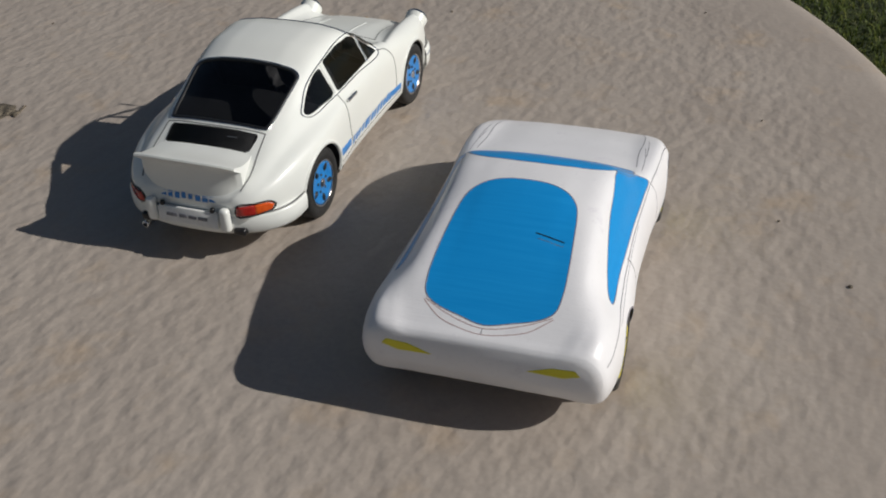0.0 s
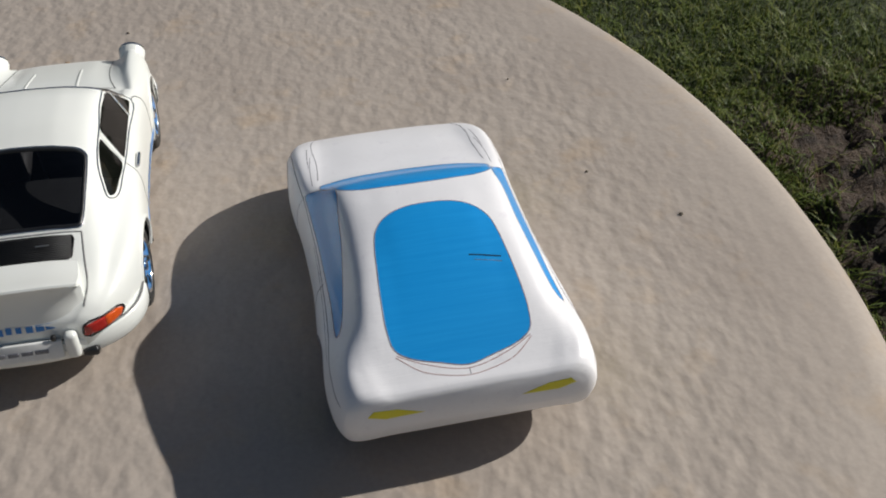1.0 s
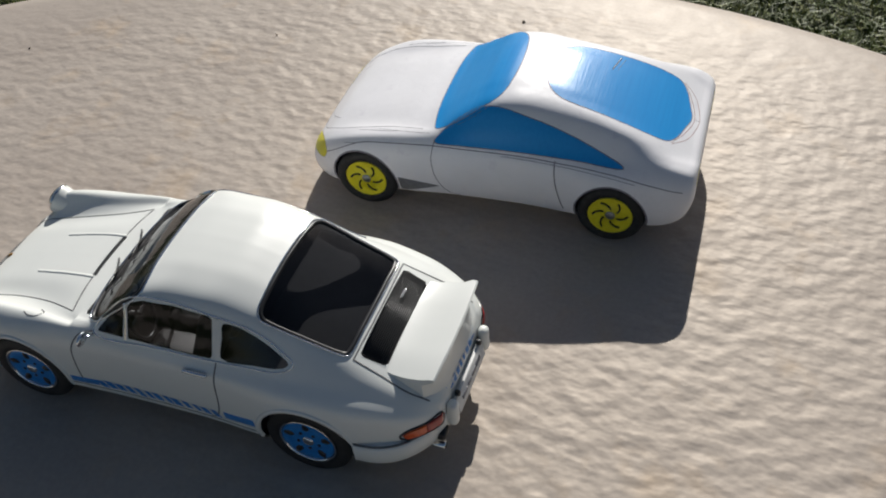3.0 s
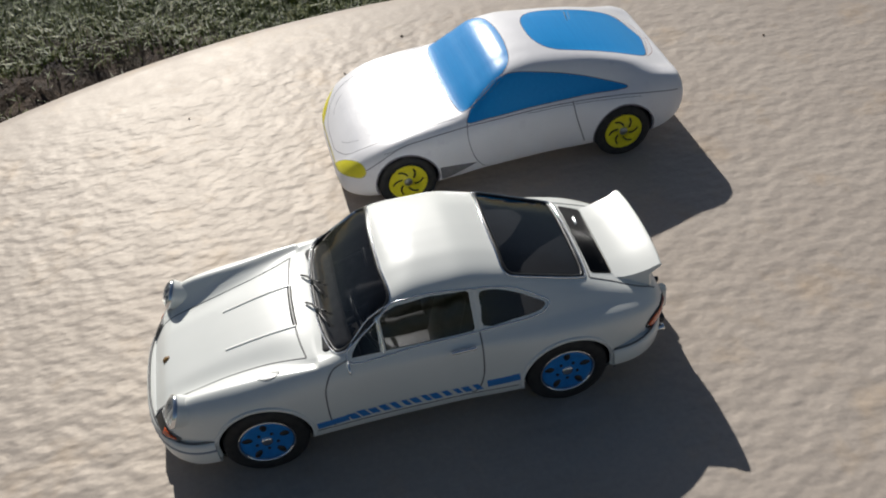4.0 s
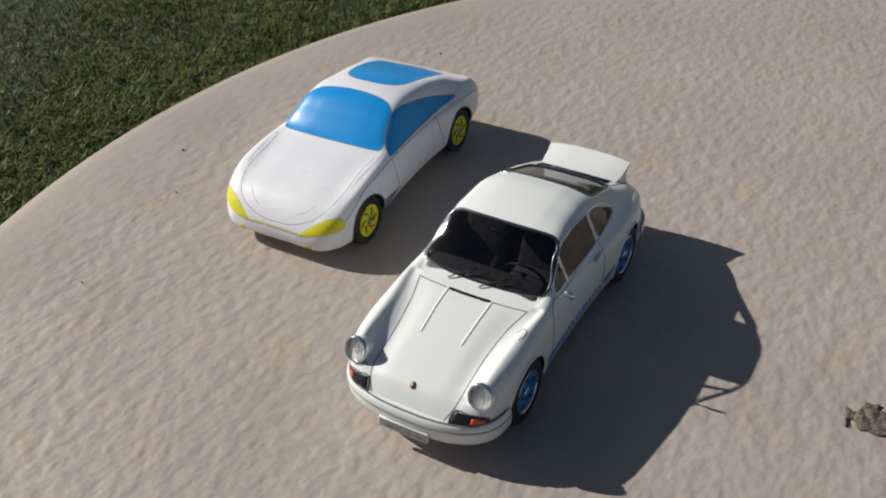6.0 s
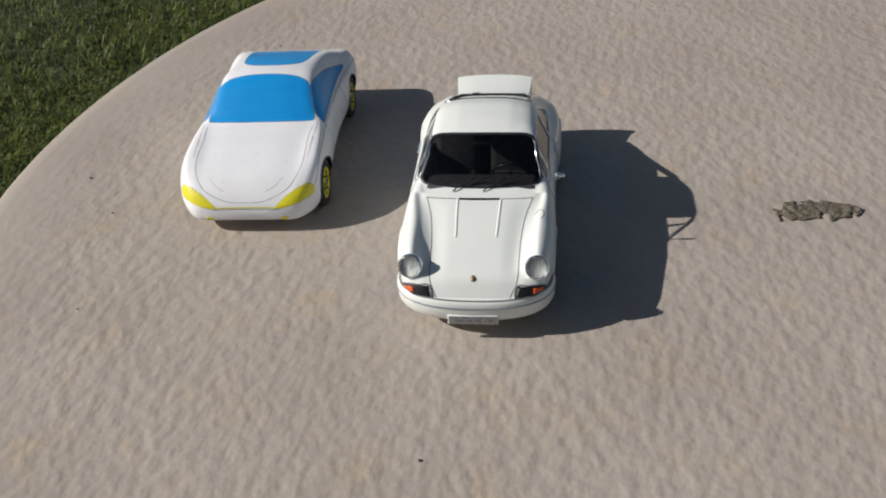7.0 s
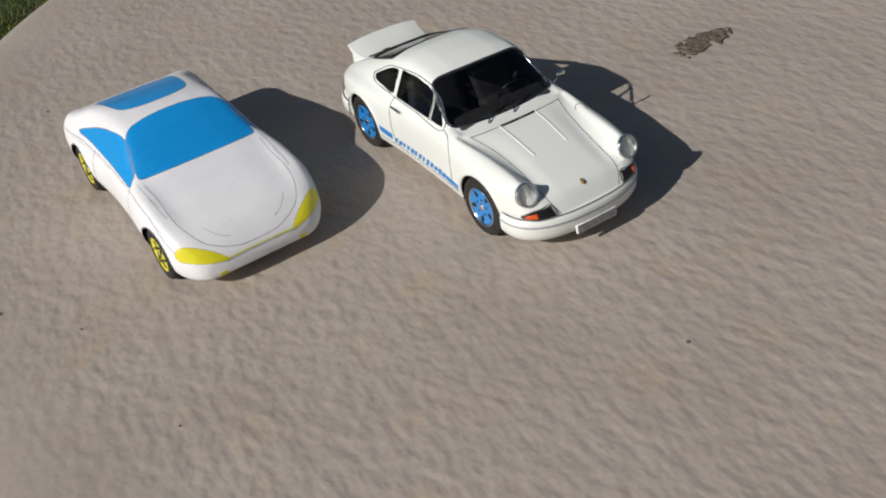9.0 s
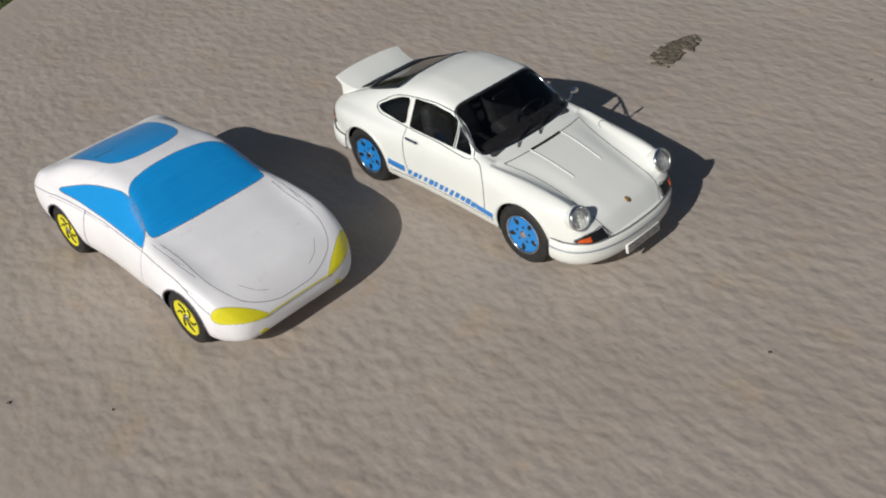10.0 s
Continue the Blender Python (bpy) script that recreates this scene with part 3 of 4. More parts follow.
    for ax in ("x+", "x-"):
        frame_line = [(0.44, 0.874), (0.305, 1.042), (0.185, 1.135), (0.04, 1.192), (-0.2, 1.202), (-0.55, 1.155), (-0.82, 1.075), (-0.97, 0.985), (-1.06, 0.92), (-1.0, 0.876), (-0.65, 0.87), (-0.1, 0.872)]
        part("side_window_trim", sh.ribbon(frame_line, ax, 0.013, 0.009, True, 6), CHROME, car, "chrome window surround")
        part("window_post", sh.ribbon([(0.18, 0.88), (0.178, 1.0), (0.183, 1.12)], ax, 0.02, 0.009), CHROME, car, "chrome post")
        part("window_post", sh.ribbon([(-0.522, 0.885), (-0.525, 1.0), (-0.528, 1.15)], ax, 0.05, 0.008), LACQUER, car, "white pillar strip with a bright edge")
        # door, sill and wing seams
        part("door_seam", sh.ribbon([(0.44, 0.88), (0.56, 0.84), (0.625, 0.74), (0.645, 0.6), (0.645, 0.40), (0.63, 0.33)], ax, 0.013, 0.0025), SEAM, car)
        part("door_seam", sh.ribbon([(-0.52, 0.865), (-0.515, 0.7), (-0.50, 0.5), (-0.45, 0.36), (-0.40, 0.33)], ax, 0.013, 0.0025), SEAM, car)
        part("sill_seam", sh.ribbon([(0.76, 0.315), (0.3, 0.318), (-0.3, 0.318), (-0.755, 0.315)], ax, 0.012, 0.0025), SEAM, car)
        s = 1 if ax == "x+" else -1
        hp, hn = sh.hit(-0.38, 0.785, ax)
        part("door_handle", box(0.03, 0.19, 0.028, 0.011, Matrix.Translation(hp + hn * 0.02)), CHROME, car, "chrome door handle")
        # side stripe with lettering bars
        part("side_stripe", sh.ribbon([(0.755, 0.365), (0.62, 0.372), (0.52, 0.378)], ax, 0.075, 0.003), DECAL, car, "blue stripe")
        part("side_stripe", sh.ribbon([(-0.52, 0.40), (-0.64, 0.405), (-0.765, 0.415)], ax, 0.085, 0.003), DECAL, car, "blue stripe")
        part("side_lettering", bars(sh, ax, -0.50, 0.50, 0.345, 0.432, 13, 3, 0.0035, 0.05), DECAL, car, "blue lettering bars")
    for ax, y, r in arches:
        part("arch_lip", sh.ribbon([(y + (r + 0.008) * math.cos(a), 0.33 + (r + 0.008) * math.sin(a)) for a in np.linspace(-0.06 * math.pi, 1.06 * math.pi, 17)], ax, 0.035, 0.012, False, 3), LACQUER, car)
        s = 1 if ax == "x+" else -1
        well = lathe([(r + 0.01, 0.0), (r + 0.01, 0.30), (0, 0.30)], Matrix.Translation((s * 0.795 if y > 0 else s * 0.82, y, 0.33)) @ Matrix.Rotation(radians(-90 * s), 4, "Y"), 40)
        bmesh.ops.delete(well, geom=[f for f in well.faces if f.calc_center_median().z < 0.27], context="FACES")
        part("wheel_well", well, LINING, car, "black wheel well")
    # bonnet seams, ridges and cowl
    for s in (1, -1):
        part("bonnet_seam", sh.ribbon([(s * 0.36, 1.90), (s * 0.425, 1.80), (s * 0.442, 1.55), (s * 0.452, 1.3), (s * 0.487, 1.0), (s * 0.535, 0.80), (s * 0.56, 0.72)], "z+", 0.011, 0.0025), SEAM, car)
        part("bonnet_ridge", sh.ribbon([(s * 0.225, 0.755), (s * 0.222, 0.9), (s * 0.214, 1.1), (s * 0.205, 1.30)], "z+", 0.03, 0.0045), LACQUER, car)
    part("bonnet_seam", sh.ribbon([(0.56, 0.72), (0.4, 0.748), (0.2, 0.765), (0, 0.77), (-0.2, 0.765), (-0.4, 0.748), (-0.56, 0.72)], "z+", 0.014, 0.0025), SEAM, car)
    part("cowl_grille", sh.ribbon([(0.215, 0.762), (0.1, 0.768), (-0.1, 0.768), (-0.215, 0.762)], "z+", 0.04, 0.004), BLACK, car, "black air slot")
    part("bonnet_seam", sh.ribbon([(-0.36, 1.90), (-0.2, 1.91), (0, 1.912), (0.2, 1.91), (0.36, 1.90)], "z+", 0.014, 0.003), SEAM, car)
    part("fuel_flap_seam", sh.ribbon([(-0.585, 0.98), (-0.62, 0.93), (-0.665, 0.95), (-0.675, 1.02), (-0.65, 1.08)], "z+", 0.01, 0.0025), SEAM, car)
    bp, bn = sh.hit(0, 1.78, "z+")
    crest = lathe([(0, 0.012), (0.022, 0.010), (0.03, 0.0), (0.03, -0.01)], bn.to_track_quat("Z", "Y").to_matrix().to_4x4(), 20)
    bmesh.ops.scale(crest, vec=(0.9, 1.25, 1), verts=crest.verts)
    part("bonnet_crest", put(crest, Matrix.Translation(bp)), BADGE, car, "small dark enamel shield")
    # roof gutter line and lid seams at the back
    for s in (1, -1):
        part("lid_seam", sh.ribbon([(s * 0.462, -1.42), (s * 0.475, -1.6), (s * 0.49, -1.8), (s * 0.46, -1.93)], "z+", 0.014, 0.003), SEAM, car)
    part("lid_seam", sh.ribbon([(-0.462, -1.42), (-0.2, -1.432), (0.2, -1.432), (0.462, -1.42)], "z+", 0.014, 0.003), SEAM, car)

    # engine grille: dark bed and slats
    for v in grille_hole.verts:
        v.co -= sh.normal(v.co) * 0.03
    grille = part("engine_grille", grille_hole, BLACK, car, "black engine grille")
    for k in range(13):
        y = -1.455 - 0.0128 * k
        p, n = sh.hit(0, y, "z+")
        part("slat", box(0.79, 0.005, 0.012, 0, Matrix.Translation((0, y, p.z - 0.012))), BLACK, grille)
    part("grille_script", box(0.09, 0.022, 0.006, 0.002, Matrix.Translation((0.2, -1.52, sh.hit(0, -1.52, "z+")[0].z + 0.004)) @ Matrix.Rotation(radians(-25), 4, "X")), SILVER, grille, "small silver script plate")

    # ducktail spoiler
    tail = bmesh.new()
    rows = []
    for i in range(33):
        x = -0.465 + 0.93 * i / 32
        base = sh.hit(min(max(x, -0.46), 0.46), -1.63, "z+")[0].z
        lip = -1.995 + 0.025 * (x / 0.485) ** 2
        end = -2.006 + 0.10 * (x / 0.485) ** 4
        prof = [(-1.60, base - 0.05), (-1.625, base + 0.004), (-1.69, base - 0.002), (-1.78, base + 0.01), (-1.88, base + 0.034), (lip + 0.03, base + 0.066), (lip, base + 0.07), (lip - 0.01, base + 0.058),
                (lip + 0.005, base + 0.04), (end + 0.035, base - 0.015), (end + 0.03, 0.66), (end, 0.55), (end + 0.002, 0.50), (end + 0.05, 0.48)]
        rows.append([tail.verts.new((x * (0.92, 0.92, 0.945, 0.97, 0.985)[k] if k < 5 else x, y, z)) for k, (y, z) in enumerate(prof)])
    for a, b in zip(rows, rows[1:]):
        for k in range(len(a) - 1):
            tail.faces.new((a[k], a[k + 1], b[k + 1], b[k]))
    tail.faces.new(rows[0]), tail.faces.new(rows[-1][::-1])
    bmesh.ops.recalc_face_normals(tail, faces=tail.faces[:])
    spoiler_shell = Shell(tail)
    part("rear_spoiler", tail, LACQUER, car, "upswept white ducktail spoiler", sharp=50)
    part("rear_lettering", bars(spoiler_shell, "y-", -0.45, 0.45, 0.54, 0.6, 14, 5, 0.004), DECAL, car, "blue lettering bars")

    # bumpers
    path = superellipse(0.785, 1.49, 1.965, 2.5)[::-1]
    prof = [(-0.14, 0.17), (-0.045, 0.185), (-0.012, 0.22), (0.012, 0.27), (0.016, 0.33), (0.016, 0.40), (0.008, 0.438), (-0.01, 0.452), (-0.09, 0.455), (-0.09, 0.3)]
    fb = part("front_bumper", sweep(path, prof), LACQUER, car, "white front bumper with a grey-blue strip", sharp=60)
    part("bumper_strip", sweep(path, [(0.0, 0.368), (0.021, 0.371), (0.021, 0.387), (0.0, 0.39)]), STRIP, fb, "grey-blue strip")
    part("bumper_seam", sweep(path, [(-0.02, 0.448), (-0.004, 0.451), (-0.004, 0.457), (-0.02, 0.459)]), SEAM, fb)
    path = superellipse(0.80, -1.49, -2.035, 2.45)
    prof = [(-0.09, 0.25), (-0.01, 0.262), (0.012, 0.29), (0.016, 0.35), (0.014, 0.42), (0.0, 0.438), (-0.08, 0.445), (-0.09, 0.3)]
    rb = part("rear_bumper", sweep(path, prof), LACQUER, car, "white rear bumper", sharp=60)
    part("bumper_seam", sweep(path, [(-0.01, 0.439), (0.002, 0.438), (0.002, 0.446), (-0.01, 0.448)]), SEAM, rb)
    # plates, with bars for the script
    pl = part("front_plate", box(0.50, 0.03, 0.10, 0.008, Matrix.Translation((0, 1.978, 0.245)) @ Matrix.Rotation(radians(8), 4, "X")), PLATE, car, "white plate with grey script bars")
    part("plate_border", box(0.48, 0.006, 0.085, 0.002, Matrix.Translation((0, 1.9945, 0.247)) @ Matrix.Rotation(radians(8), 4, "X")), SILVER, pl)
    for k, (x, w) in enumerate(((-0.15, 0.1), (-0.045, 0.07), (0.045, 0.075), (0.14, 0.09))):
        part("script_bar", box(w, 0.006, 0.026, 0.002, Matrix.Translation((x, 1.9985, 0.247))), INK, pl)
    pl = part("rear_plate", box(0.56, 0.03, 0.14, 0.008, Matrix.Translation((0, -2.045, 0.40)) @ Matrix.Rotation(radians(-12), 4, "X")), PLATE, car, "white plate panel with grey script bars")
    for k, (x, w) in enumerate(((-0.15, 0.1), (-0.045, 0.07), (0.045, 0.075), (0.14, 0.09))):
        part("script_bar", box(w, 0.006, 0.03, 0.002, Matrix.Translation((x, -2.0625, 0.405)) @ Matrix.Rotation(radians(-12), 4, "X")), INK, pl)
    for s in (1, -1):
        ov = part("overrider", box(0.09, 0.08, 0.22, 0.036, Matrix.Translation((s * 0.345, -2.04, 0.42)), 4), LACQUER, car, "white bumper overrider")
        part("plate_lamp", box(0.035, 0.04, 0.045, 0.012, Matrix.Translation((s * 0.235, -2.04, 0.495))), BLACK, car, "small black plate lamp")
        # dark red reflector at the bumper, coloured plain black here
        part("rear_reflector", box(0.11, 0.08, 0.07, 0.02, Matrix.Translation((s * 0.44, -1.985, 0.30))), BLACK, car, "rear reflector, coloured plain black")
    ex = Matrix.Translation((-0.48, -2.0, 0.21)) @ Matrix.Rotation(radians(90), 4, "X")
    part("exhaust_tip", lathe([(0.022, 0.02), (0.03, 0.02), (0.032, 0.01), (0.032, -0.2), (0.022, -0.2), (0.022, 0.02)], ex, 24), CHROME, car, "chrome exhaust tip")

    # lamps
    for s in (1, -1):
        axis = Vector((s * 0.06, 0.93, 0.42)).normalized()
        m = Matrix.Translation((s * 0.624, 1.703, 0.691)) @ axis.to_track_quat("Z", "Y").to_matrix().to_4x4()
        lamp_part = part("headlight", lathe([(0.124, 0.006), (0.124, 0.018), (0.116, 0.032), (0.104, 0.034), (0.1, 0.02), (0.085, -0.03), (0.04, -0.06), (0, -0.065)], m, 40), CHROME, car, "round headlight with a chrome ring")
        part("headlight_bowl", lathe([(0.1, -0.16), (0.114, -0.06), (0.121, 0.0), (0.122, 0.01), (0.116, 0.012)], m, 40), LACQUER, lamp_part, "white bowl behind the ring")
        part("reflector", lathe([(0.1, 0.005), (0.08, -0.025), (0.04, -0.05), (0, -0.055)], m, 32), SILVER, lamp_part)
        part("bulb", lathe([(0, 0.005), (0.014, 0.0), (0.018, -0.02), (0.014, -0.05)], m, 16), PLATE, lamp_part)
        lens = part("lens", lathe([(0.104, 0.028), (0.095, 0.043), (0.07, 0.058), (0.035, 0.066), (0, 0.068)], m, 40), CLEAR, lamp_part, "clear domed lens")
        lens.visible_shadow = False
        for k in range(5):
            x = -0.06 + k * 0.03
            h = math.sqrt(max(0.0, 0.09 ** 2 - x * x))
            part("lens_rib", box(0.003, 2 * h, 0.003, 0, m @ Matrix.Translation((x, 0, 0.012))), SILVER, lamp_part)
        nose = [(s * 0.42, 0.458), (s * 0.60, 0.457), (s * 0.70, 0.463), (s * 0.702, 0.498), (s * 0.655, 0.527), (s * 0.57, 0.537), (s * 0.44, 0.542)]
        part("horn_grille", lamp_patch(sh, nose, "y+", 0.008), BLACK, car, "black horn grille")
        turn_lamp = [(s * 0.59, 0.47), (s * 0.655, 0.47), (s * 0.685, 0.474), (s * 0.686, 0.492), (s * 0.65, 0.508), (s * 0.59, 0.516)]
        part("indicator", lamp_patch(sh, turn_lamp, "y+", 0.014), ORANGE, car, "orange indicator lens")
        part("indicator_frame", sh.ribbon([(s * 0.413, 0.455), (s * 0.56, 0.453), (s * 0.67, 0.457), (s * 0.704, 0.48), (s * 0.66, 0.528), (s * 0.55, 0.542), (s * 0.433, 0.547)], "y+", 0.012, 0.012, True, 3), SEAM, car)
        outer = [(s * 0.57, 0.455), (s * 0.66, 0.458), (s * 0.675, 0.495), (s * 0.645, 0.53), (s * 0.57, 0.54)]
        part("tail_light", lamp_patch(sh, outer, "y-", 0.014), ORANGE, car, "orange turn lens")
        innerp = [(s * 0.43, 0.455), (s * 0.57, 0.455), (s * 0.57, 0.54), (s * 0.445, 0.54)]
        part("tail_light", lamp_patch(sh, innerp, "y-", 0.014), RED, car, "red tail lens")
        part("tail_light_frame", sh.ribbon([(s * 0.43, 0.45), (s * 0.58, 0.447), (s * 0.66, 0.45), (s * 0.684, 0.49), (s * 0.65, 0.54), (s * 0.57, 0.549), (s * 0.45, 0.547)], "y-", 0.014, 0.012, True, 3), BLACK, car)

    # wipers and mirror
    for x0, x1 in ((-0.03, -0.40), (0.29, -0.08)):
        p, n = sh.hit(x0, 0.655, "z+")
        pts = [p + n * 0.012]
        for f in (0.25, 0.5, 0.75, 1.0):
            q, k = sh.hit(x0 + (x1 - x0) * f * 0.62, 0.64 - 0.14 * f, "z+")
            pts.append(q + k * 0.028)
        part("wiper", tube(pts, 0.008, 6), BLACK, car, "black wiper arm")
        q = [sh.hit(x0 + (x1 - x0) * f, 0.61 - 0.11 * f, "z+") for f in (0.28, 0.5, 0.75, 1.0)]
        part("wiper_blade", tube([a + b * 0.018 for a, b in q], 0.007, 6), BLACK, car)
    mp0, mn = sh.hit(0.44, 0.865, "x-")
    mirror = part("door_mirror", tube([mp0, mp0 + Vector((-0.04, -0.005, 0.02)), mp0 + Vector((-0.075, -0.01, 0.05))], 0.009, 10), CHROME, car, "chrome door mirror")
    part("mirror_head", lathe([(0, 0.018), (0.028, 0.014), (0.042, 0.004), (0.044, -0.006), (0, -0.008)], Matrix.Translation(mp0 + Vector((-0.115, -0.005, 0.07))) @ Matrix.Rotation(radians(-90), 4, "X") @ Matrix.Scale(1.35, 4, (1, 0, 0)), 28), CHROME, mirror)

    # wheels
    for x in (0.682, -0.682):
        for y in (FRONT, REAR):
            tyre, turn, w = five_spoke_wheel(car, x * (1.0 if y > 0 else 1.015), y, 0.318, 0.20, True)
            dish = part("spokes", lathe([(0, 0.9 * w), (0.05, 0.9 * w), (0.09, 0.84 * w), (0.15, 0.86 * w), (0.185, 0.95 * w), (0.192, 0.9 * w), (0.192, 0.6 * w)], turn, 40), WHEELBLUE, tyre, "blue painted five-spoke wheel face")
            part("rim_lip", lathe([(0.196, 0.88 * w), (0.2, 1.0 * w), (0.207, 1.02 * w), (0.212, 0.97 * w)], turn, 48), CHROME, tyre, "thin bright rim lip")
            part("hub_cap", lathe([(0, 1.04 * w), (0.03, 1.02 * w), (0.042, 0.95 * w), (0.042, 0.6 * w)], turn, 20), CHROME, tyre, "small chrome hub cap")
            for k in range(5):
                a = 2 * math.pi * k / 5
                slot = lathe([(0, 0.035), (0.7, 0.03), (1, 0)], None, 14)
                bmesh.ops.scale(slot, vec=(0.046, 0.026, 0.35), verts=slot.verts)
                part("spoke_gap", put(slot, turn @ Matrix.Rotation(a, 4, "Z") @ Matrix.Translation((0.15, 0, 0.865 * w))), BLACK, tyre)
            for k in range(5):
                a = 2 * math.pi * (k + 0.5) / 5
                part("wheel_nut", lathe([(0, 0.94 * w), (0.012, 0.93 * w), (0.012, 0.6 * w)], turn @ Matrix.Translation((0.08 * math.cos(a), 0.08 * math.sin(a), 0)), 8), BLACK, tyre)

    # cabin
    part("cabin_floor", box(1.2, 2.0, 0.04, 0.01, Matrix.Translation((0, -0.25, 0.30))), LINING, car)
    part("parcel_shelf", box(1.15, 0.75, 0.05, 0.02, Matrix.Translation((0, -1.0, 0.72))), LINING, car)
    part("dashboard", box(1.2, 0.28, 0.2, 0.06, Matrix.Translation((0, 0.47, 0.80)), 3), SEAT, car, "black dashboard")
    for s in (1, -1):
        seat = part("seat", box(0.46, 0.5, 0.2, 0.07, Matrix.Translation((s * 0.29, -0.05, 0.42)), 3), SEAT, car, "black bucket seat")
        part("backrest", box(0.46, 0.16, 0.62, 0.07, Matrix.Translation((s * 0.29, -0.33, 0.74)) @ Matrix.Rotation(radians(16), 4, "X"), 3), SEAT, seat)
    rim_pts = [(0.19 * math.cos(a), 0.19 * math.sin(a), 0) for a in np.linspace(0, 2 * math.pi, 29)]
    m = Matrix.Translation((-0.3, 0.22, 0.80)) @ Matrix.Rotation(radians(68), 4, "X")
    sw = part("steering_wheel", put(tube(rim_pts, 0.014, 8, False), m), BLACK, car, "thin black steering wheel")
    part("wheel_spoke", box(0.37, 0.02, 0.008, 0.002, m), CHROME, sw)
    part("steering_column", tube([m @ Vector((0, 0, -0.3)), m @ Vector((0, 0, 0.01))], 0.025, 10), BLACK, sw)
    part("rear_view_mirror", box(0.2, 0.02, 0.05, 0.01, Matrix.Translation((0, 0.14, 1.15))), BLACK, car)
    return tagged(car, "glossy white model sports car with blue wheels and ducktail spoiler", "toy car", "model cars on the table")


def lamp_patch(shell, outline, axis, up):
    """A raised lens laid on the body inside an outline."""
    bm = bmesh.new()
    us, vs = [p[0] for p in outline], [p[1] for p in outline]
    cu, cv = sum(us) / len(us), sum(vs) / len(vs)
    dense = []
    for i, p in enumerate(outline):
        q = outline[(i + 1) % len(outline)]
        dense += [(p[0] + (q[0] - p[0]) * k / 4, p[1] + (q[1] - p[1]) * k / 4) for k in range(4)]
    rings = []
    for f, h in ((1.0, -0.5), (1.0, 0.7), (0.88, 1.0), (0.55, 1.0), (0.25, 1.0)):
        ring = []
        for u, v in dense:
            p, n = shell.hit(cu + (u - cu) * f, cv + (v - cv) * f, axis)
            ring.append(bm.verts.new(p + n * up * h))
        rings.append(ring)
    p, n = shell.hit(cu, cv, axis)
    c = bm.verts.new(p + n * up)
    m = len(dense)
    for a, b in zip(rings, rings[1:]):
        for i in range(m):
            bm.faces.new((a[i], a[(i + 1) % m], b[(i + 1) % m], b[i]))
    for i in range(m):
        bm.faces.new((rings[-1][i], rings[-1][(i + 1) % m], c))
    bmesh.ops.recalc_face_normals(bm, faces=bm.faces[:])
    return bm


# ---- the plain white model car with painted windows, drawn at its own size in millimetres ----
C_FRONT, C_REAR = 60.0, -60.0
C_WIDE = Line((95, 20), (94.2, 29), (91.5, 35.5), (87, 40), (80, 44.2), (60, 48.2), (40, 47.6), (15, 45.8), (-15, 45.2), (-40, 46.5), (-60, 48), (-75, 47.6), (-85, 46.8), (-91, 45.4), (-94.5, 43.5), (-96, 40))
C_BELT = Line((95, 14, 14.5), (94.2, 25, 17.6), (91.5, 32, 21.4), (87, 36, 26), (80, 40, 31.2), (60, 42.5, 38.6), (40, 42, 41), (24, 41, 41.8), (0, 40.2, 42.6), (-30, 39.5, 43), (-60, 38.9, 42.2), (-75, 40, 43), (-85, 40.3, 41.8), (-91, 39.4, 40), (-94.5, 37.5, 38.2), (-96, 34, 36.4))
C_RAIL = Line((95, 8, 15.4), (94.2, 17, 18.6), (91.5, 23.5, 22.9), (87, 27, 27.8), (80, 29, 32.9), (60, 30.5, 38.8), (40, 32, 42), (27, 33.5, 43.8), (14, 33, 50.8), (0, 31, 58), (-12, 30, 59.6), (-30, 29.2, 57.8), (-45, 29.2, 55.6), (-60, 30.3, 52), (-75, 30.8, 47.2), (-85, 29.5, 42.8), (-91, 27.5, 40.2), (-94.5, 27, 38.8), (-96, 24, 37))
C_TOP = Line((95, 15.7), (94.2, 19), (91.5, 23.5), (87, 28.6), (80, 33.7), (60, 39.6), (40, 43), (30, 44.6), (14, 53.6), (2, 60.6), (-5, 62.4), (-15, 62.8), (-30, 61.2), (-45, 57.9), (-60, 53.3), (-75, 47.6), (-85, 43), (-91, 40.4), (-94.5, 39.1), (-96, 37.3))
C_LOW = Line((95, 11), (92.5, 8.6), (86, 7.8), (60, 9), (40, 10), (-40, 10.2), (-60, 10), (-80, 11), (-88, 13.5), (-92.5, 17), (-94.5, 21), (-96, 25))


def plain_section(y):
    w, (cx, cz), (rx, rz), e, b = C_WIDE(y), C_BELT(y), C_RAIL(y), C_TOP(y), C_LOW(y)
    mid = b + 0.5 * (cz - b)
    return [(0, b), (w * 0.6, b), (w - 4.5, b + 0.2), (w - 1.2, b + 0.18 * (cz - b)), (w, mid), (w - 0.3 * (w - cx), mid + 0.62 * (cz - mid)), (cx, cz), (0.55 * cx + 0.45 * rx, 0.5 * (cz + rz) + 0.6), (rx, rz), (rx * 0.6, e - 0.25 * (e - rz)), (rx * 0.3, e - 0.06 * (e - rz)), (0, e)]


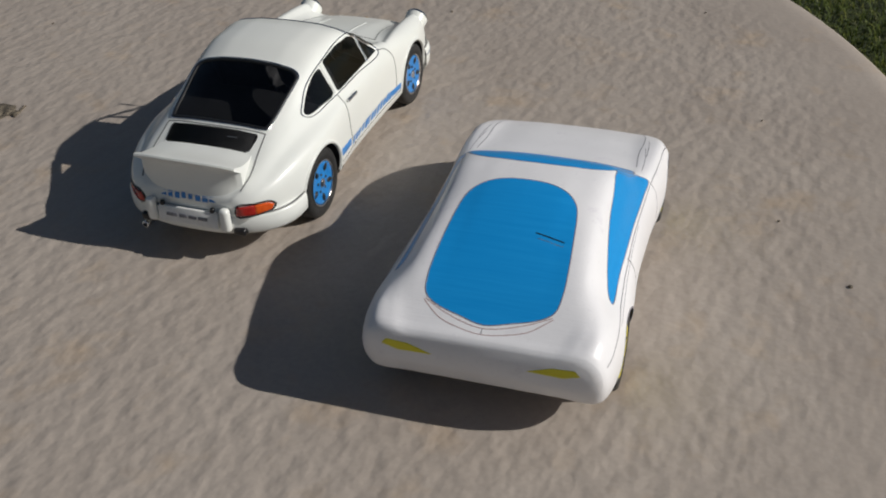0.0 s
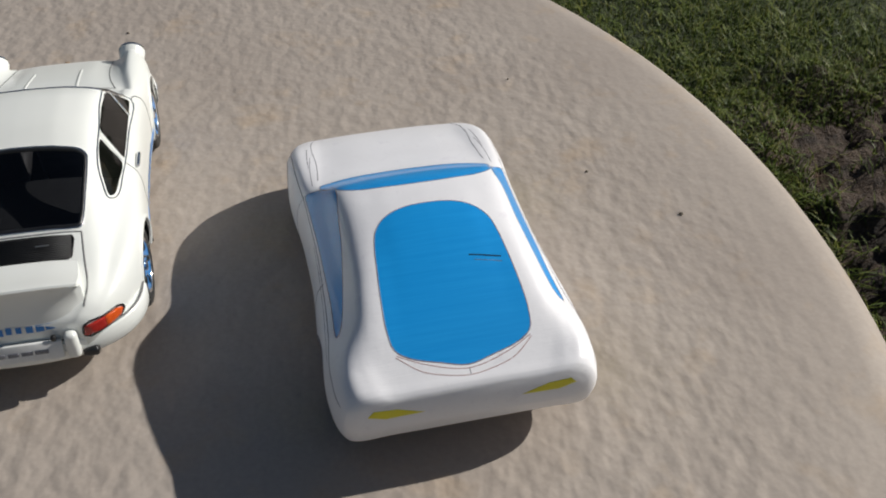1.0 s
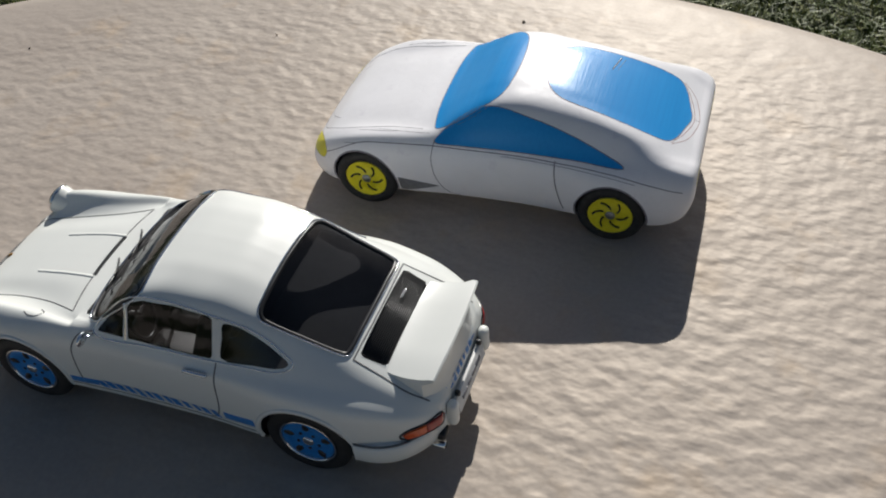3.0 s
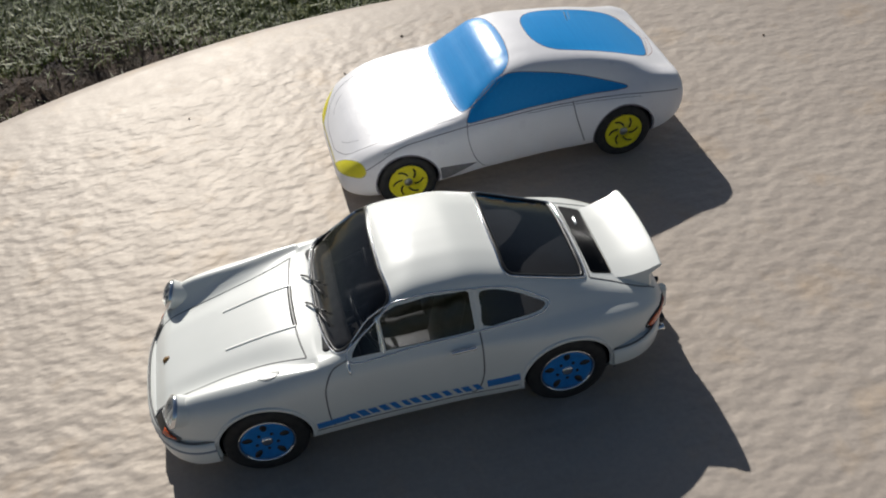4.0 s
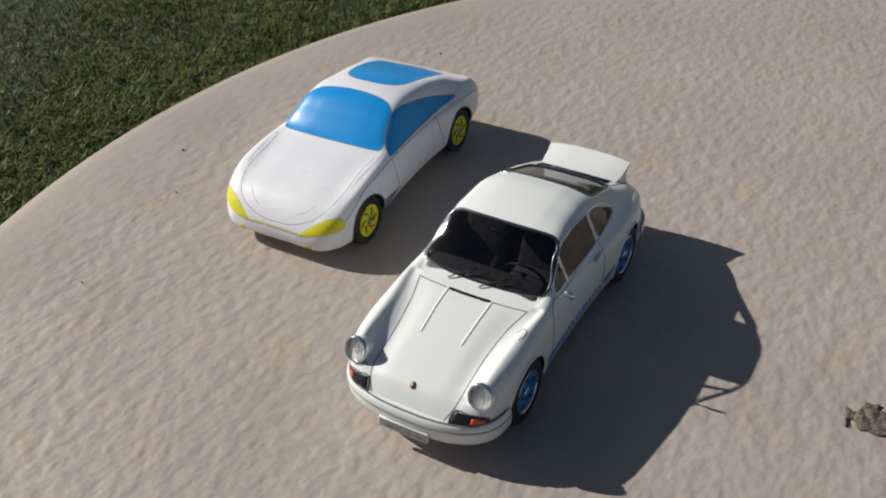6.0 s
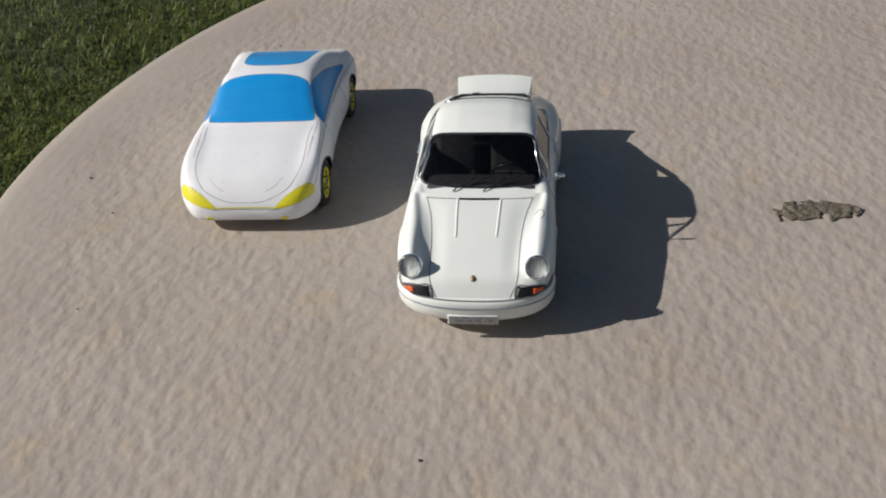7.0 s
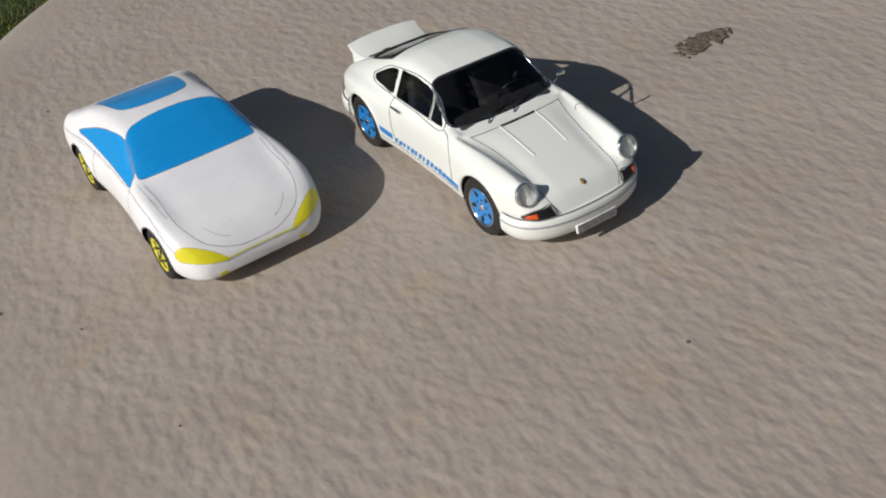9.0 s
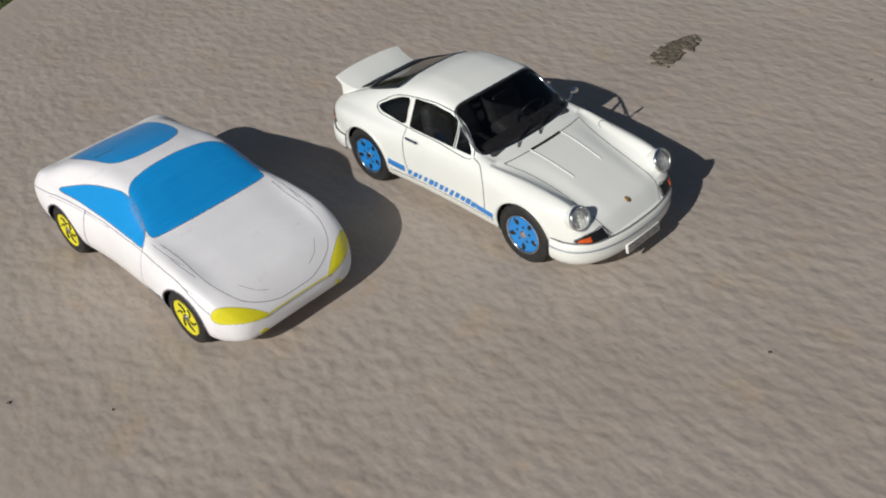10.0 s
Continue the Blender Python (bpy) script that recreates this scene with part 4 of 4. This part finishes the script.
def build_plain_car():
    UNIT[0] = 0.001
    car = new("toy_coupe")
    bm = loft(plain_section, stations(-96, 95, 110, ((83, 95, 14), (-96, -84, 16))), 7)
    sh = Shell(bm)
    for ax in ("x+", "x-"):
        for y in (C_FRONT, C_REAR):
            cut(bm, [(y + 16.6 * math.cos(a), 16.2 + 16.6 * math.sin(a)) for a in np.linspace(-0.45 * math.pi, 1.45 * math.pi, 44)], ax, 0.02).free()
            s = 1 if ax == "x+" else -1
            well = lathe([(16.8, 0.0), (16.8, 14), (0, 14)], Matrix.Translation((s * 42.5, y, 16.2)) @ Matrix.Rotation(radians(-90 * s), 4, "Y"), 40)
            bmesh.ops.delete(well, geom=[f for f in well.faces if f.calc_center_median().z < 11.5], context="FACES")
            part("wheel_well", well, LINING, car, "dark wheel well")
            part("arch_edge", sh.ribbon([(y + 16.9 * math.cos(a), 16.2 + 16.9 * math.sin(a)) for a in np.linspace(-0.1 * math.pi, 1.1 * math.pi, 17)], ax, 0.9, 0.12, False, 3), PENCIL, car, "dark pencilled arch edge")

    screen = spline([(0, 29), (18, 28.6), (30, 27.2), (35.2, 25.6), (35.6, 21.5), (33.5, 10), (29.5, 0), (24, -4.5), (12, -7), (0, -7.6), (-12, -7), (-24, -4.5), (-29.5, 0), (-33.5, 10), (-35.6, 21.5), (-35.2, 25.6), (-30, 27.2), (-18, 28.6)], 4, True)
    half = [(0, -21), (10, -22), (17, -25.5), (21, -31), (22.6, -38), (23.6, -48), (24.6, -61), (24.9, -73), (23.6, -80), (19, -83.5), (9, -86.6), (0, -88.6)]
    roof = spline(half + flip(half[-2:0:-1]), 4, True)
    side = spline([(24.5, 41.2), (22.6, 43.8), (14, 50.6), (4, 56.8), (-5, 58.2), (-20, 55.4), (-40, 49.8), (-57, 43.4), (-64, 40.6), (-62, 40), (-40, 41), (-10, 41.2), (12, 40.8)], 4, True)
    for outline, axis, name, label in ((screen, "z+", "painted_windscreen", "bright blue painted windscreen"), (roof, "z+", "painted_rear_window", "bright blue painted rear window"), (side, "x+", "painted_side_window", "bright blue painted side window"), (side, "x-", "painted_side_window", "bright blue painted side window")):
        piece = cut(bm, outline, axis, 0.02)
        part(name, thicken(piece, sh, 0.04, 0.6), BLUE, car, label, normals=sh.normals)
        part("outline", sh.ribbon(outline, axis, 0.5, 0.07, True, 1), PENCIL, car, "pencilled outline")
    for s in (1, -1):
        look_from = view((s * 0.42, 0.66, 0.62), (s * 22.5, -15, 5))
        mid = Vector((s * 31.0, 86, 21.6))
        mu, mv = mid.dot(look_from[1]), mid.dot(look_from[2])
        lamp_line = spline([(mu + a, mv + b) for a, b in ((-15, -0.6), (-8, 2.4), (0, 3.9), (6.5, 4.3), (11, 3.4), (13, 0.4), (11, -2.9), (4, -4.2), (-5, -3.9), (-11, -2.6))], 3, True)
        piece = cut(bm, lamp_line, look_from, 0.1, 20.0)
        part("painted_headlight", thicken(piece, sh, 0.05, 0.6), YELLOW, car, "yellow painted headlight", normals=sh.normals)
        part("outline", sh.ribbon(lamp_line, look_from, 0.4, 0.06, True, 1), PENCIL, car)
        part("painted_fog_light", lamp_patch(sh, [(s * 22, 9.4), (s * 26, 9.6), (s * 26.5, 11.8), (s * 24, 12.8), (s * 21.5, 11.6)], "y+", 0.12), YELLOW, car, "small yellow painted fog light")
        part("painted_tail_light", lamp_patch(sh, [(s * 17, 30), (s * 30, 29.6), (s * 36, 31.6), (s * 34, 34), (s * 26, 33.4)], "y-", 0.12), YELLOW, car, "yellow painted tail light")
    part("nose_line", sh.ribbon([(-21, 18.6), (-12, 18.9), (0, 19.0), (12, 18.9), (21, 18.6)], "y+", 0.9, 0.06), YELLOW, car, "faint yellow line across the nose")
    part("nose_line", sh.ribbon([(-21, 17.6), (-12, 17.9), (0, 18.0), (12, 17.9), (21, 17.6)], "y+", 0.5, 0.07), PENCIL, car)
    body = part("body", bm, PRINT, car, "matt white body with faint pencil lines", normals=sh.normals)
    # pencil lines
    bonnet = [(-35.5, 32), (-34.5, 48), (-35, 62), (-33.5, 75), (-27.5, 86), (-14, 91.8), (0, 92.7), (14, 91.8), (27.5, 86), (33.5, 75), (35, 62), (34.5, 48), (35.5, 32)]
    part("bonnet_line", sh.ribbon(bonnet, "z+", 0.4, 0.05), PENCIL, car)
    for s in (1, -1):
        part("bonnet_line", sh.ribbon([(s * 38.2, 44), (s * 37.8, 55), (s * 37, 64)], "z+", 0.35, 0.05), PENCIL, car)
    for ax in ("x+", "x-"):
        part("waist_line", sh.ribbon([(82, 26), (62, 36.6), (48, 38.6), (30, 39.6), (10, 39.6), (-20, 39.8), (-50, 38.6), (-75, 36.6), (-91, 34)], ax, 0.5, 0.05), PENCIL, car)
        part("door_line", sh.ribbon([(24.5, 42), (25.5, 34), (23, 22), (18, 14), (13, 11.5)], ax, 0.45, 0.05), PENCIL, car)
        part("door_line", sh.ribbon([(-33, 40), (-33.5, 33), (-35.5, 24), (-38, 15)], ax, 0.7, 0.05), GREY, car)
        part("painted_vent", lamp_patch(sh, [(42.5, 21.5), (42, 12.5), (39, 12), (22, 18.2), (34, 20.5)], ax, 0.1), GREY, car, "grey painted side vent")
    part("rear_line", sh.ribbon([(-23.6, -82.5), (-16, -88.4), (-8, -91), (0, -92.2), (8, -91), (16, -88.4), (23.6, -82.5)], "z+", 0.4, 0.05), REDPEN, car)
    part("rear_line", sh.ribbon([(-23.2, -82), (-14, -86.4), (0, -89.8), (14, -86.4), (23.2, -82)], "z+", 0.4, 0.05), REDPEN, car)
    part("rear_line", sh.ribbon([(0, -89.8), (0, -91), (0, -92.2)], "z+", 0.35, 0.05), PENCIL, car)
    part("centre_crease", sh.ribbon([(0, -48), (0, -64), (0, -88)], "z+", 2.2, 0.02), BLUE, car, "raised crease in the blue window")
    for ax in ("x+", "x-"):
        part("sketch_line", sh.ribbon([(70, 34.6), (56, 37.8), (40, 39.2)], ax, 0.3, 0.05), PENCIL, car)
        part("sketch_line", sh.ribbon([(-8, 38.9), (-30, 38.6), (-52, 37.4), (-70, 35.8)], ax, 0.28, 0.05), PENCIL, car)
    for s in (1, -1):
        part("sketch_line", sh.ribbon([(s * 38.2, 28), (s * 38, 40), (s * 36.6, 54)], "z+", 0.28, 0.05), PENCIL, car)
        part("sketch_line", sh.ribbon([(s * 37, 23), (s * 34.8, 9), (s * 31, -1)], "z+", 0.28, 0.05), PENCIL, car)
        part("sketch_line", sh.ribbon([(s * 13, 88.2), (s * 19, 85.4), (s * 24, 80)], "z+", 0.25, 0.05), PENCIL, car)
    part("scratch", sh.ribbon([(9.6, -48.8), (14.5, -49.8), (20.8, -51.1)], "z+", 0.7, 0.14), BLACK, car, "dark scratch in the blue paint")
    part("scratch", sh.ribbon([(11, -51.2), (15.5, -52.1), (20.8, -53.2)], "z+", 0.28, 0.12), PENCIL, car, "thin scratch in the blue paint")
    for x in (39.5, -39.5):
        for y in (C_FRONT, C_REAR):
            tyre, turn, w = five_spoke_wheel(car, x, y, 15.8, 13.0, False)
            disc = part("wheel_disc", lathe([(0, 0.94 * w), (2.4, 0.94 * w), (2.5, 0.88 * w), (9.6, 0.92 * w), (10.5, 0.99 * w), (10.6, 0.6 * w)], turn, 40), YELLOW, tyre, "yellow painted wheel disc")
            part("hub_cap", lathe([(0, 1.06 * w), (1.9, 1.04 * w), (2.3, 0.98 * w), (2.3, 0.8 * w)], turn, 20), SILVER, tyre, "grey hub")
            for k in range(6):
                a = 2 * math.pi * k / 6
                pts = [(r * math.cos(a + t), r * math.sin(a + t), 0.945 * w - 0.02 * (9 - r)) for r, t in ((3.6, 0.0), (5.2, 0.16), (6.8, 0.36), (8.2, 0.6))]
                part("curved_slot", put(tube(pts, 0.45, 6), turn), BLACK, tyre)
    return tagged(car, "white model coupe with blue painted windows and yellow wheels", "toy car", "model cars on the table")


sports = build_sports_car()
sports.matrix_world = pose(0, 0, 0.0002, 0, 0, 0)
coupe = build_plain_car()
coupe.matrix_world = pose(0.1570, -0.0835, 0.0002, 0, 0, 1.8) @ Matrix.Diagonal((1.025, 1, 1, 1))
UNIT[0] = 1.0


# ---- small things lying on the table ----
def build_dead_leaf():
    """A shrivelled strip with torn holes and lumps."""
    bm = bmesh.new()
    nu, nv = 60, 14
    grid = {}
    for i in range(nu):
        for j in range(nv):
            u, v = i / (nu - 1), j / (nv - 1) - 0.5
            w = 0.013 * (0.35 + 0.9 * math.sin(math.pi * min(1, 0.15 + 0.85 * u)) ** 0.7) * (1 + 0.35 * noise.noise(Vector((u * 6, 0, 2))))
            p = Vector((u * 0.053, 1.35 * v * w + 0.0025 * math.sin(u * 5) + 0.0012 * noise.noise(Vector((u * 9, 5, 1))), 0))
            q = noise.noise(Vector((p.x * 170, p.y * 170, 0.3)))
            if noise.noise(Vector((p.x * 120, p.y * 150, 7))) - 0.5 * abs(v) - 0.5 * max(0, u - 0.75) > -0.52:
                p.z = 0.0006 + 0.0022 * abs(q) * (1 - 1.2 * abs(v)) + 0.0007 * abs(noise.noise(p * 420))
                grid[i, j] = bm.verts.new(p)
    for i in range(nu - 1):
        for j in range(nv - 1):
            k = [(i, j), (i + 1, j), (i + 1, j + 1), (i, j + 1)]
            if all(c in grid for c in k):
                bm.faces.new([grid[c] for c in k])
    bmesh.ops.delete(bm, geom=[v for v in bm.verts if not v.link_faces], context="VERTS")
    ext = bmesh.ops.extrude_face_region(bm, geom=bm.faces[:])
    for v in ext["geom"]:
        if isinstance(v, bmesh.types.BMVert):
            v.co.z = max(0.0002, v.co.z - 0.0007)
    bmesh.ops.recalc_face_normals(bm, faces=bm.faces[:])
    leaf = mesh_object("dead_leaf", bm, DEBRIS)
    leaf.matrix_world = pose(-0.1815, -0.0125, 0, 0, 0, 189)
    return tagged(leaf, "shrivelled dark brown dead leaf lying on the table", "dead leaf")


build_dead_leaf()


def dirt_speck(seed):
    rng = random.Random(seed)
    bm = bmesh.new()
    bmesh.ops.create_icosphere(bm, subdivisions=2, radius=0.0011)
    for v in bm.verts:
        v.co *= 1 + 0.4 * noise.noise(v.co * 900 + Vector((seed, 0, 0)))
        v.co.z *= 0.6
    return tagged(mesh_object("dirt_speck", bm, DEBRIS), "tiny dark dirt speck on the table top", "dirt", "dirt specks on the table")


specks = [(0.289, -0.054), (0.24, 0.091), (0.256, -0.01), (0.31, 0.16), (0.02, 0.2), (-0.02, 0.29), (0.19, 0.24), (0.2, -0.27), (-0.25, 0.11)]
first = dirt_speck(1)
first.location = (*specks[0], 0.0005)
for k, (x, y) in enumerate(specks[1:]):
    one = copy_thing(first, pose(x, y, 0.0005, 0, 0, 47 * k))
    one.scale = (0.55 + 0.1 * (k % 4),) * 3
